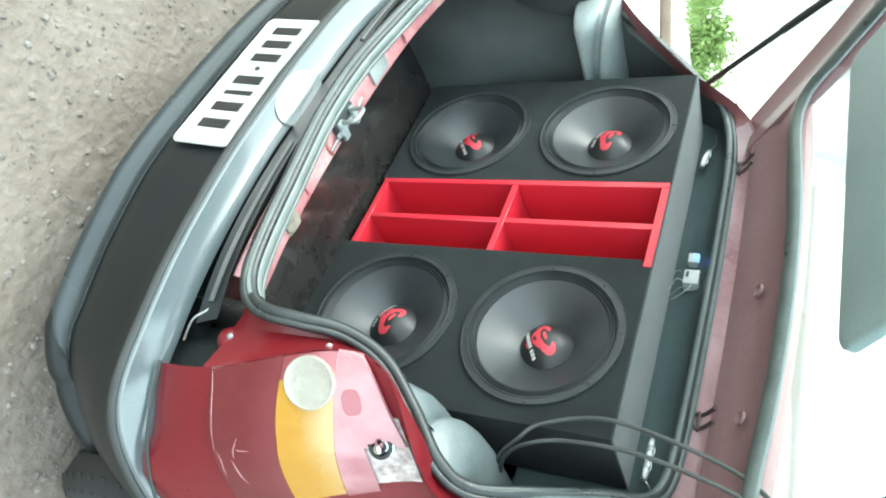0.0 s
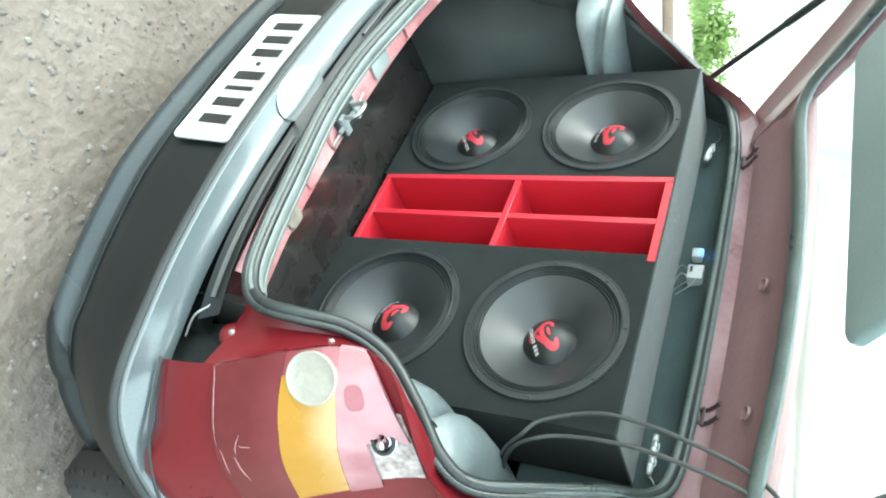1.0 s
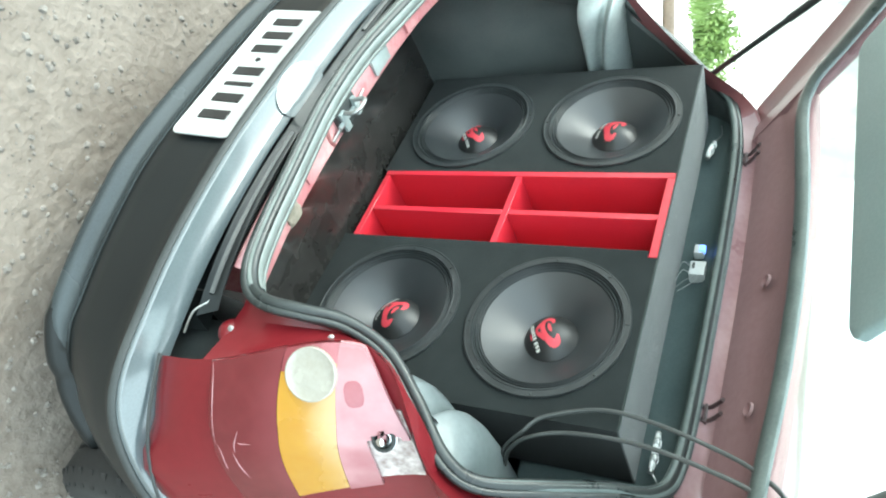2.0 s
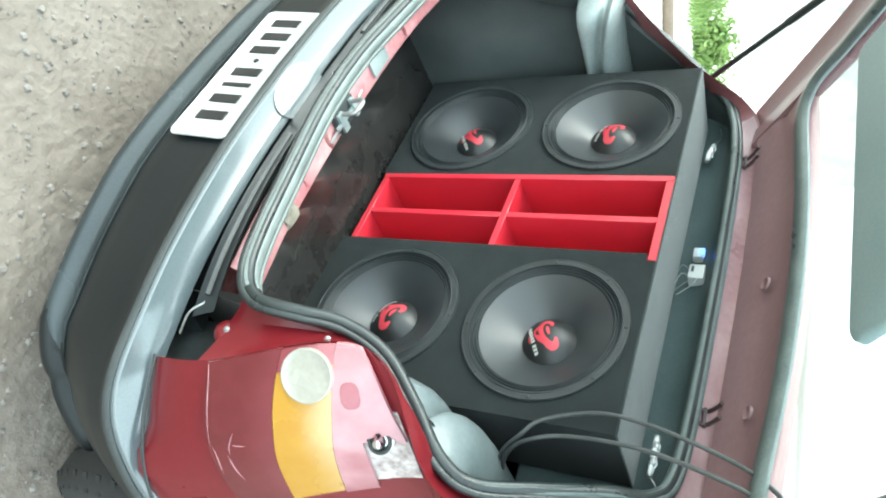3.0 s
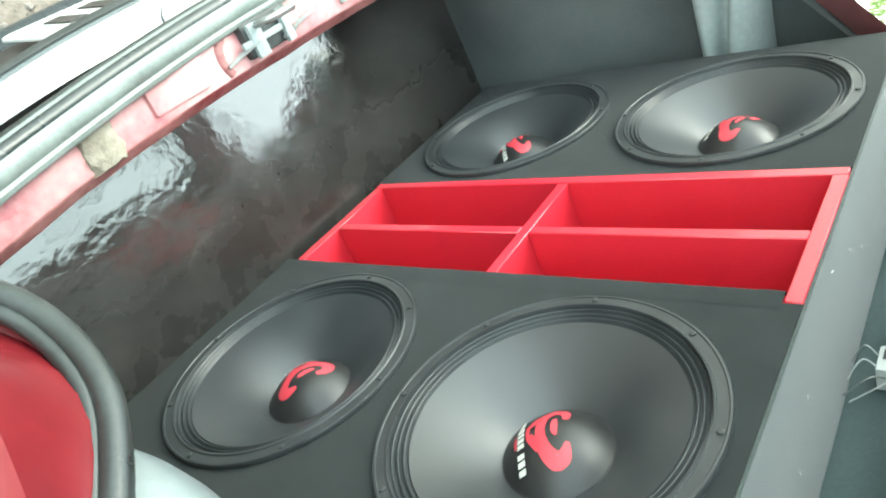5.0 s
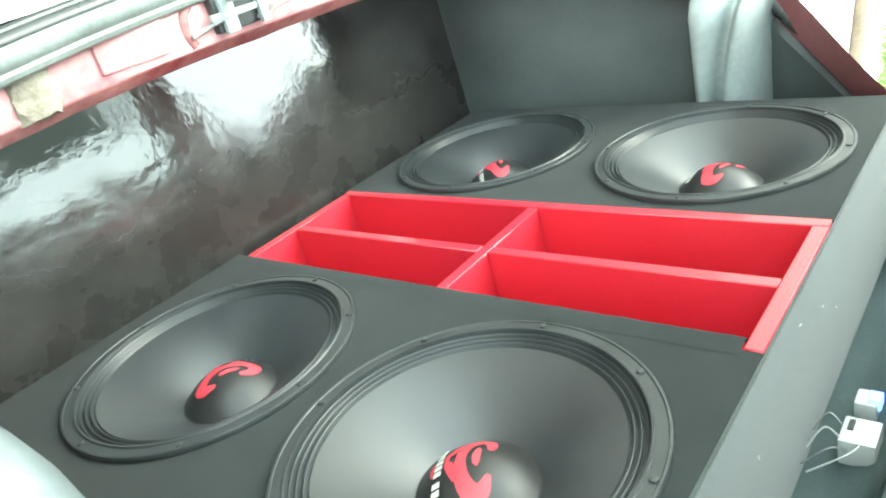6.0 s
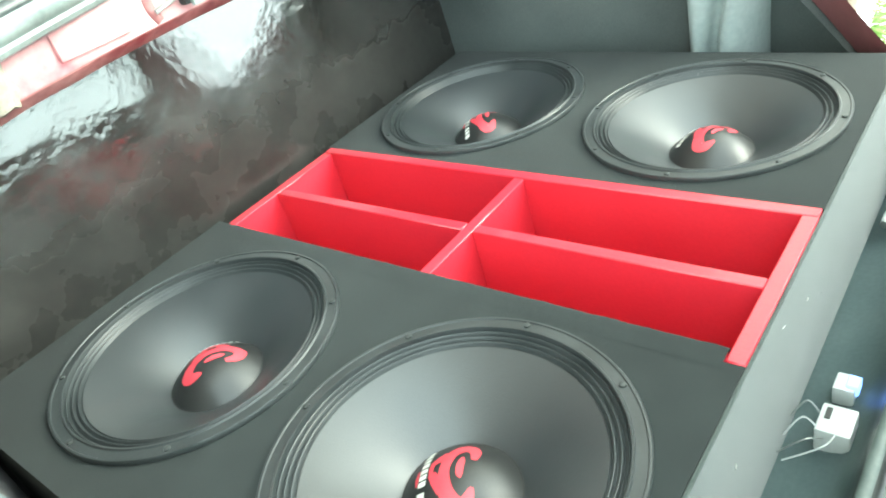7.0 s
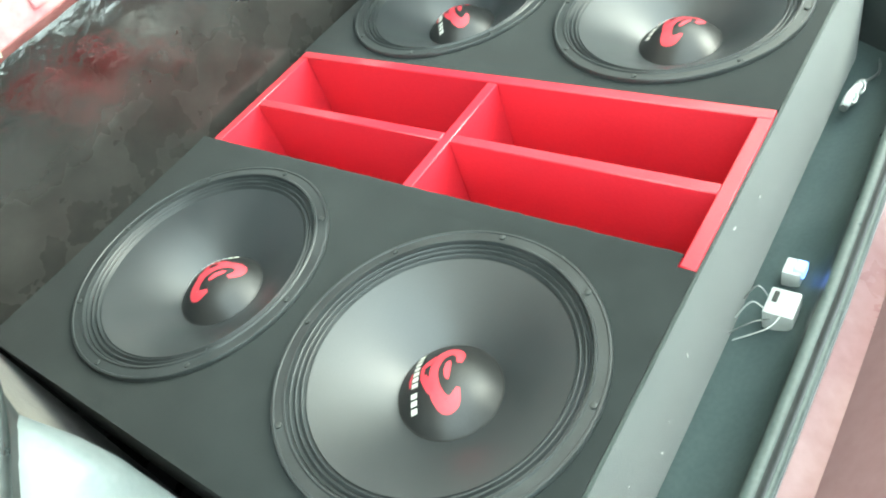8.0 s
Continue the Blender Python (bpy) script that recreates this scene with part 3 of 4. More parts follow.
    for s in (1, -1):
        bm = bmesh.new()
        slab(bm, min(s * 0.50, s * 0.60), max(s * 0.50, s * 0.60), 0.190, 0.196, 0.36, 0.60)
        part("corner_panel", bm, BLACK, CAR, smooth=False)
    # step pads on the valance
    for s in (1, -1):
        bm = bmesh.new()
        pts = [(s * x, y, z) for x, y, z in ((0.16, 0.078, 0.505), (0.30, 0.082, 0.511), (0.42, 0.094, 0.517), (0.50, 0.114, 0.520))]
        tube(bm, spline(pts, 6), 0.014, 8, flat=0.5)
        pad = part("rubber_pad", bm, BLACK, CAR)
        bm = bmesh.new()
        pts = [(s * x, y, z) for x, y, z in ((0.38, 0.082, 0.524), (0.455, 0.098, 0.528), (0.480, 0.108, 0.518), (0.510, 0.114, 0.516), (0.535, 0.112, 0.500), (0.565, 0.130, 0.488))]
        tube(bm, spline(pts, 5), 0.0020, 6)
        part("metal_clip", bm, STEEL, pad)


def build_seal():
    bm = bmesh.new()
    for dx, r in ((0.0, 0.0100), (0.012, 0.0065)):
        pts = []
        for i, p in enumerate(SEAL):
            t = (SEAL[(i + 1) % len(SEAL)] - SEAL[i - 1]).normalized()
            out = t.cross(Vector((0, -0.83, 0.56))).normalized()
            pts.append(p + out * dx + Vector((0, -0.006, 0.004)))
        tube(bm, pts, r, 10, True)
    part("opening_seal", bm, RUBBER, CAR, "black double-lipped rubber seal round the boot opening")
    # roof-edge run of the seal, coloured lighter because it faces the sky
    bm = bmesh.new()
    head = [p for p in SEAL if p.z > 0.93]
    for off, r in ((Vector((0, -0.009, 0.003)), 0.0078), (Vector((0, -0.001, 0.014)), 0.0055)):
        tube(bm, [p + off for p in head], r, 10)
    part("header_seal", bm, RUBBER_MID, CAR, "seal rubber under the roof edge, skylight in its paler colour")
    bm = bmesh.new()
    low = [p + Vector((0, 0.004, 0.006)) for p in SEAL if p.z < 0.60 and p.y < 0.125]
    low.sort(key=lambda p: p.x)
    tube(bm, low, 0.0135, 10, flat=0.8)
    tube(bm, [p + Vector((0, 0.015, 0.002)) for p in low], 0.006, 8)
    tube(bm, [p + Vector((0, -0.015, -0.003)) for p in low], 0.006, 8)
    part("sill_seal", bm, RUBBER_WORN, CAR, "dusty grey worn rubber over the sill")


BUMPER_LINE = [(0, 0.0), (0.22, 0.006), (0.43, 0.032), (0.58, 0.068), (0.670, 0.099), (0.724, 0.138), (0.762, 0.196), (0.795, 0.285), (0.812, 0.38), (0.817, 0.43), (0.817, 0.52)]


def bumper_rings(profile, s):
    line = spline([(x, y, 0) for x, y in BUMPER_LINE], 6)
    line = [Vector((-p.x, p.y, 0)) for p in reversed(line[1:])] + line
    rings = []
    for i, p in enumerate(line):
        t = (line[min(i + 1, len(line) - 1)] - line[max(i - 1, 0)]).normalized()
        nin = Vector((-t.y, t.x, 0))
        tuck = 0.03 * min(1, max(0, (abs(p.x) - 0.3) / 0.3)) + 0.055 * min(1, max(0, (abs(p.x) - 0.60) / 0.12))
        if abs(p.x) > s:
            continue
        rings.append([p + nin * (o + tuck * min(1, max(0, (0.36 - z) / 0.14))) + Vector((0, 0, z)) for o, z in profile])
    return rings


def build_bumper():
    bm = bmesh.new()
    prof = [(0.09, 0.160), (0.03, 0.165), (0.008, 0.180), (-0.001, 0.197), (0.0, 0.206), (0.006, 0.213), (0.020, 0.226), (0.024, 0.238), (0.020, 0.254), (0.017, 0.270), (0.019, 0.295), (0.028, 0.375), (0.029, 0.395), (0.024, 0.410), (0.020, 0.419), (0.024, 0.425), (0.030, 0.424), (0.035, 0.42)]
    loft(bm, bumper_rings(prof, 1.0))
    bumper = part("bumper", bm, BUMPER, CAR, "satin black plastic rear bumper with splitter lip")
    bm = bmesh.new()
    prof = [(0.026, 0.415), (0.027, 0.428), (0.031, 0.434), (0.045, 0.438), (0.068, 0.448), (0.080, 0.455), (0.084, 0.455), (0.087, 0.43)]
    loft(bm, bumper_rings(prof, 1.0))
    part("bumper_top", bm, BUMPER_TOP, bumper, "top ledge of the bumper, reflected sky in its pale colour")
    bm = bmesh.new()
    prof = [(0.0185, 0.4165), (0.0195, 0.4225), (0.0245, 0.4275), (0.0285, 0.4265)]
    loft(bm, bumper_rings(prof, 1.0))
    part("trim_line", bm, BLACK, bumper)
    bm = bmesh.new()
    prof = [(-0.001, 0.194), (-0.0035, 0.199), (-0.002, 0.208), (0.005, 0.217), (0.018, 0.230), (0.021, 0.239), (0.0175, 0.250), (0.019, 0.253)]
    rings = bumper_rings(prof, 0.685)
    n = len(rings)
    for i, ring in enumerate(rings):
        near = min(1, min(i, n - 1 - i) / 8)
        mid = sum(ring, Vector()) / len(ring)
        inward = Vector((-mid.x, 0.6, 0)).normalized() * 0.012 * (1 - near)
        rings[i] = [q.lerp(mid, 0.75 * (1 - near)) + inward for q in ring]
    loft(bm, rings)
    part("splitter_lip", bm, LIP_PLASTIC, bumper, "splitter lip, lightened for the sky it reflects")
    for s in (1, -1):
        # black tube put along the body gap in place of its shade
        bm = bmesh.new()
        tube(bm, spline([(s * x, y, z) for x, y, z in ((0.604, 0.136, 0.460), (0.645, 0.158, 0.460), (0.684, 0.183, 0.460), (0.722, 0.216, 0.460), (0.753, 0.256, 0.460), (0.779, 0.305, 0.460), (0.796, 0.37, 0.460))], 5), 0.0030, 8)
        part("gap_strip", bm, BLACK, bumper, "black strip standing for the shaded gap between bumper and body")
    bm = bmesh.new()
    prof = [(0.0, 0.0), (0.0, 0.012), (0.022, 0.010), (0.036, 0.004), (0.044, -0.006)]
    lathe(bm, prof[1:], 24, Matrix.Translation((0.03, 0.066, 0.452)) @ Matrix.Rotation(radians(26), 4, "X") @ Matrix.Diagonal((1.7, 0.95, 0.16, 1)))
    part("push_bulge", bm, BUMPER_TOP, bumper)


def build_plate():
    tilt = Matrix.Translation((0.018, 0.022, 0.347)) @ Euler((radians(90 - 8), 0, 0)).to_matrix().to_4x4()
    w, h, r = 0.20, 0.066, 0.014
    bm = bmesh.new()
    loop = []
    for cx, cy, a0 in ((w - r, h - r, 0), (-w + r, h - r, 90), (-w + r, -h + r, 180), (w - r, -h + r, 270)):
        for k in range(6):
            a = radians(a0 + 18 * k)
            loop.append((cx + r * math.cos(a), cy + r * math.sin(a)))
    loft(bm, [[(x * f, y * f, z) for x, y in loop] for f, z in ((1, 0), (1, 0.003), (0.985, 0.0042), (0.975, 0.0032))], True, True)
    plate = part("number_plate", bm, PLATE, CAR, "white enamel number plate with black marks", at=Matrix.Translation((0, -1.8, 0)) @ tilt)
    # seven plain bars in place of the characters
    for k, x in enumerate((-0.155, -0.108, -0.062, 0.012, 0.052, 0.094, 0.143)):
        bm = bmesh.new()
        slab(bm, x - (0.006 if k == 4 else 0.0125), x + (0.006 if k == 4 else 0.0125), -0.033, 0.033, 0.0032, 0.0050, 0.001, 1)
        part("bar", bm, PLATE_INK, plate, smooth=False, at=Matrix())
    bm = bmesh.new()
    lathe(bm, [(0.0001, 0.0062), (0.005, 0.0056), (0.006, 0.0032)], 12, Matrix.Translation((-0.026, 0.0, 0)))
    part("dot", bm, PLATE_INK, plate, at=Matrix())


def lens_v(u, z):
    lo, hi = shell_point(u, 2).z, shell_point(u, 2.9999).z
    return 2 + (z - lo) / (hi - lo)


def dome(u, z):
    a, b = min(1, max(0, (u - 0.02) / 1.98)), min(1, max(0, (z - 0.584) / 0.288))
    return 16 * a * (1 - a) * b * (1 - b)


def lens_patch(u0, u1, low, high, lift, nu=16, nv=10, skip=None, bulge=0.0):
    """A lens over the lamp's opening between two heights, each given at its inner and its outer end."""
    bm = bmesh.new()
    grid = []
    for i in range(nu + 1):
        row = []
        for j in range(nv + 1):
            a, b = i / nu, j / nv
            u = u0 + (u1 - u0) * a
            z0, z1 = low[0] + (low[1] - low[0]) * a, high[0] + (high[1] - high[0]) * a
            v = lens_v(u, z0 + (z1 - z0) * b)
            row.append(bm.verts.new(shell_point(u, v) + shell_normal(u, 2.5) * (lift + bulge * dome(u, z0 + (z1 - z0) * b))))
        grid.append(row)
    for i in range(nu):
        for j in range(nv):
            if skip and skip(i / nu, j / nv):
                continue
            bm.faces.new((grid[i][j], grid[i + 1][j], grid[i + 1][j + 1], grid[i][j + 1]))
    loose = [v for v in bm.verts if not v.link_faces]
    bmesh.ops.delete(bm, geom=loose, context="VERTS")
    rim = [e for e in bm.edges if e.is_boundary]
    ext = bmesh.ops.extrude_edge_only(bm, edges=rim)
    n = shell_normal((u0 + u1) / 2, 2.5)
    bmesh.ops.translate(bm, vec=-n * (lift - 0.001), verts=[g for g in ext["geom"] if isinstance(g, bmesh.types.BMVert)])
    return bm


def build_lamps():
    for s in (1, -1):
        m = Matrix.Diagonal((s, 1, 1, 1))
        def put(name, bm, material, parent, label=""):
            bmesh.ops.transform(bm, matrix=m, verts=bm.verts)
            return part(name, bm, material, parent, label)
        broken = (lambda a, b: b > 0.30 and a > 0.66 + 0.25 * abs(b - 0.55)) if s > 0 else None
        lamp = put("tail_lamp", lens_patch(0.02, 2.0, (0.584, 0.606), (0.704, 0.682), 0.009, 24, 10, bulge=0.010), LENS_RED, CAR, "red tail lamp with amber band and broken upper corner" if s > 0 else "red tail lamp with amber band")
        put("amber_lens", lens_patch(0.40, 1.98, (0.7006, 0.6828), (0.7745, 0.7485), 0.0095, 24, 10, bulge=0.010), LENS_AMBER, lamp, "amber indicator lens")
        put("bleached_lens", lens_patch(0.03, 2.0, (0.7805, 0.7488), (0.824, 0.872), 0.009, 30, 14, broken, 0.010), LENS_PINK, lamp, "pale pinkish sun-bleached lens")
        put("inner_lens", lens_patch(0.03, 0.398, (0.7045, 0.7006), (0.7800, 0.7742), 0.009, bulge=0.010), LENS_INNER, lamp)
        bm = bmesh.new()
        c = shell_point(0.49, lens_v(0.49, 0.740)) + shell_normal(0.49, 2.5) * 0.0185
        q = shell_normal(0.33, 2.5).to_track_quat("Z", "Y").to_matrix().to_4x4()
        lathe(bm, [(0.0001, 0.0024), (0.02, 0.0022), (0.035, 0.0012), (0.037, 0.0024), (0.039, 0.0018), (0.0395, -0.012)], 40, Matrix.Translation(c) @ q)
        put("clear_lens", bm, LENS_CLEAR, lamp, "cloudy clear round lens")
        if s > 0:
            bm = lens_patch(1.05, 1.96, (0.782, 0.782), (0.858, 0.866), 0.004)
            put("lamp_housing", bm, HOUSING, lamp, "exposed pale lamp housing")
            c = shell_point(1.52, lens_v(1.52, 0.818)) + shell_normal(1.5, 2.5) * 0.008
            bm = bmesh.new()
            lathe(bm, [(0.0001, 0.022), (0.006, 0.020), (0.010, 0.012), (0.009, 0.004), (0.014, 0.002), (0.019, 0.0), (0.019, -0.006)], 20, Matrix.Translation(c) @ q)
            put("bulb", bm, CHROME, lamp, "bare bulb in its chromed socket")
            bm = bmesh.new()
            tube(bm, [Matrix.Translation(c) @ q @ Vector((0.0155 * math.cos(a), 0.0155 * math.sin(a), 0.006)) for a in np.linspace(0, math.tau, 24, endpoint=False)], 0.0032, 8, True)
            put("socket_ring", bm, BLACK, lamp, "dark bulb socket ring")
            # fresh red patch in the bleached lens, and a dark slot at the break
            put("unbleached_patch", lens_patch(0.62, 0.93, (0.779, 0.779), (0.806, 0.806), 0.0096, 44, 36, lambda a, b: (abs(2 * a - 1) ** 2.5 + abs(2 * b - 1) ** 2.5) > 1, 0.010), LENS_MID, lamp)
            put("dark_slot", lens_patch(1.45, 1.90, (0.866, 0.868), (0.872, 0.880), 0.006), BLACK, lamp)
            # the first two lines paint the highlight along the lens foot, the rest scratches
            for k, (ua, za, ub, zb) in enumerate(((0.06, 0.588, 1.1, 0.599), (1.1, 0.600, 1.55, 0.612), (1.25, 0.622, 1.7, 0.640), (0.95, 0.640, 1.25, 0.632), (1.1, 0.640, 1.16, 0.652))):
                bm = bmesh.new()
                line = []
                for j in range(9):
                    f = j / 8
                    u = ua + (ub - ua) * f
                    v = lens_v(u, za + (zb - za) * f + 0.004 * math.sin(3 * f + k))
                    line.append(shell_point(u, v) + shell_normal(u, 2.5) * (0.0092 + 0.010 * dome(u, za + (zb - za) * f)))
                tube(bm, line, lambda t: 0.0002 + 0.0006 * math.sin(math.pi * min(1, max(0, t))), 5)
                part("scratch_and_glint", bm, LENS_PINK, lamp)
        # screws in the channel beside the lamp
        bm = bmesh.new()
        lathe(bm, [(0.0001, 0.006), (0.008, 0.0055), (0.014, 0.003), (0.019, -0.003), (0.021, -0.008)], 24, Matrix.Translation((0.546, 0.137, 0.568)) @ Vector((0.25, -0.85, 0.45)).to_track_quat("Z", "Y").to_matrix().to_4x4())
        put("boss", bm, RED_PAINT, lamp)
        for x, y, z in ((0.545, 0.131, 0.572), (0.520, 0.160, 0.735), (0.628, 0.300, 0.905)):
            bm = bmesh.new()
            lathe(bm, [(0.0001, 0.003), (0.002, 0.0028), (0.0032, 0.001), (0.0048, 0.0005), (0.0055, -0.008)], 14, Matrix.Translation((x, y, z)) @ Vector((0.4, -0.8, 0.45)).to_track_quat("Z", "Y").to_matrix().to_4x4())
            put("screw", bm, STEEL, lamp)


def build_boot():
    """Linings of the luggage space."""
    bm = bmesh.new()
    rows = []
    for k in range(61):
        y = 0.13 + 0.32 * k / 50 if k <= 50 else 0.45 + 0.065 * (k - 50)
        row = []
        for x in np.linspace(-0.50, 0.50, 81):
            z = 0.411 - 0.052 * max(0.0, 0.43 - y)
            row.append((x, y, z + 0.0008 * noise.noise((x * 9, y * 9, 1)) + 0.0003 * noise.noise((x * 40, y * 40, 1))))
        rows.append(row)
    loft(bm, rows)
    part("boot_floor", bm, FLOOR, CAR, "glossy black tarred boot floor with dusty scuffs")
    for s in (1, -1):
        bm = bmesh.new()
        rows = []
        for y in (0.15, 0.18, 0.21, 0.25, 0.29, 0.34, 0.43, 0.55, 0.75, 1.1):
            top = min(0.88, 0.60 + (y - 0.13) * 2.0)
            xt = 0.500 + 0.06 * min(1, max(0, (y - 0.2) / 0.07)) + (0.022 if s < 0 and y > 0.2 else 0)
            rows.append([(s * (0.455 + (xt - 0.455) * f ** 1.5 + 0.004 * noise.noise((y * 9, f * 5, s))), y, 0.28 + (top - 0.28) * f) for f in np.linspace(0, 1, 10)])
        loft(bm, rows)
        part("side_lining", bm, BROWN_FELT if s > 0 else TRIM, CAR, "dusty felt side lining of the boot")
        bm = bmesh.new()
        edge = [p for p in (NEAR_SIDE if s > 0 else FAR_SIDE) if p.z > 0.86 and p.x > 0.45]
        rows = [[(s * (p.x * k + d), p.y + (1.08 - p.y) * f + e, p.z) for p in edge] for k, d, f, e in ((1.0, 0.0, 0, 0.004), (1.0, -0.008, 0, 0.022), (1.0, -0.004, 0, 0.05), (1.01, 0.0, 0.3, 0.04), (1.02, 0, 1, 0))]
        loft(bm, rows)
        part("pillar_lining", bm, TRIM, CAR, "dark plastic lining of the rear pillar")
        if s > 0:
            # wheel arch cover with two humps
            bm = bmesh.new()
            prof = spline([(0.532, 0.690, 0), (0.518, 0.714, 0), (0.506, 0.745, 0), (0.497, 0.775, 0), (0.490, 0.798, 0), (0.485, 0.822, 0), (0.489, 0.847, 0), (0.505, 0.862, 0), (0.524, 0.868, 0), (0.519, 0.875, 0), (0.506, 0.884, 0), (0.504, 0.902, 0), (0.518, 0.922, 0), (0.550, 0.934, 0), (0.60, 0.938, 0), (0.655, 0.936, 0)], 5)
            rows = []
            for f, dx in ((0.0, 0.055), (0.006, 0.038), (0.018, 0.022), (0.035, 0.011), (0.06, 0.004), (0.09, 0.0), (0.15, -0.003), (0.3, -0.003), (0.5, 0.0), (0.74, 0.0)):
                rows.append([(p.x + dx * (1 + max(0.0, p.y - 0.85) * 12) + 0.0015 * noise.noise((p.y * 30, f * 20, 3)), 0.152 + (p.y - 0.678) * 0.66 + f, p.y - dx * 0.4) for p in prof])
            loft(bm, rows)
            part("wheel_arch_cover", bm, COVER, CAR, "pale grey two-humped steel wheel arch cover")
            continue
        # ledge over the far wheel arch: two rounded ribs with a channel between them that climbs towards the rear
        bm = bmesh.new()
        rows = []
        for y, w in ((0.268, 0.0), (0.274, 0.6), (0.285, 0.85), (0.305, 1.0), (0.33, 1.0), (0.36, 1.0), (0.39, 1.0), (0.42, 1.0), (0.46, 1.0), (0.54, 1.0), (0.7, 1.0), (1.08, 1.0)):
            climb = 0.045 * (max(0.0, 0.45 - y) / 0.15) ** 1.6
            prof = spline([(0.060, 0.815, 0), (0.012, 0.826, 0), (0.0, 0.838, 0), (0.001, 0.848 + 0.5 * climb, 0), (0.010, 0.857 + 0.9 * climb, 0), (0.024, 0.866 + climb, 0), (0.027, 0.878 + climb, 0), (0.012, 0.886 + climb, 0),
                           (0.0, 0.894 + climb, 0), (0.003, 0.912 + 0.8 * climb, 0), (0.020, 0.934 + 0.5 * climb, 0), (0.060, 0.952 + 0.4 * climb, 0), (0.10, 0.958 + 0.4 * climb, 0)], 4)
            rows.append([(-(0.486 + p.x + 0.08 * (1 - w)), y, 0.826 + (p.y - 0.815) * 0.66) for p in prof])
        loft(bm, rows)
        part("wheel_arch_ledge", bm, GREY_PAINT, CAR, "grey-painted rounded steel ledge over the wheel arch")
    bm = bmesh.new()
    rows = [[(x, y, z) for x in np.linspace(-0.56, 0.56, 9)] for y, z in ((0.545, 1.188), (0.566, 1.183), (0.585, 1.177), (0.600, 1.162), (0.612, 1.13), (0.618, 1.09), (0.62, 0.9))]
    loft(bm, rows)
    part("header_lining", bm, HEADER, CAR, "black lining below the rear roof edge")
    bm = bmesh.new()
    slab(bm, -0.62, 0.62, 1.08, 1.12, 0.35, 1.25, 0.01)
    part("seat_back", bm, TRIM, CAR)


HINGE, RISE = Vector((0, 0.585, 1.212)), Vector((0, -0.85, 0.525)).normalized()
OUT = Vector((0, RISE.z, -RISE.y))  # the tailgate's outer side, upward


def gate(x, s, d=0.0):
    """A place on the tailgate: across, down from the hinges, and out of its inner face; it bows a little across."""
    return Vector((x, 0, 0)) + HINGE + RISE * s + OUT * (d + 0.03 * (1 - (x / 0.6) ** 2) * min(1, s / 0.3))


def gate_bar(bm, line, width, thick):
    """A box-section bar along (x, s) points; width to the side of the line."""
    rings = []
    for i, (x, s) in enumerate(line):
        a, b = line[max(0, i - 1)], line[min(len(line) - 1, i + 1)]
        t = Vector((b[0] - a[0], b[1] - a[1])).normalized()
        n = Vector((-t.y, t.x))
        w = width
        rings.append([gate(x + n.x * o, s + n.y * o, d) for o, d in ((0, 0.012), (0.006, 0.0), (w * 0.45, 0.004), (w * 0.55, 0.010), (w - 0.006, 0.0), (w, 0.012), (w, thick), (0, thick))])
    loft(bm, rings, True, True)


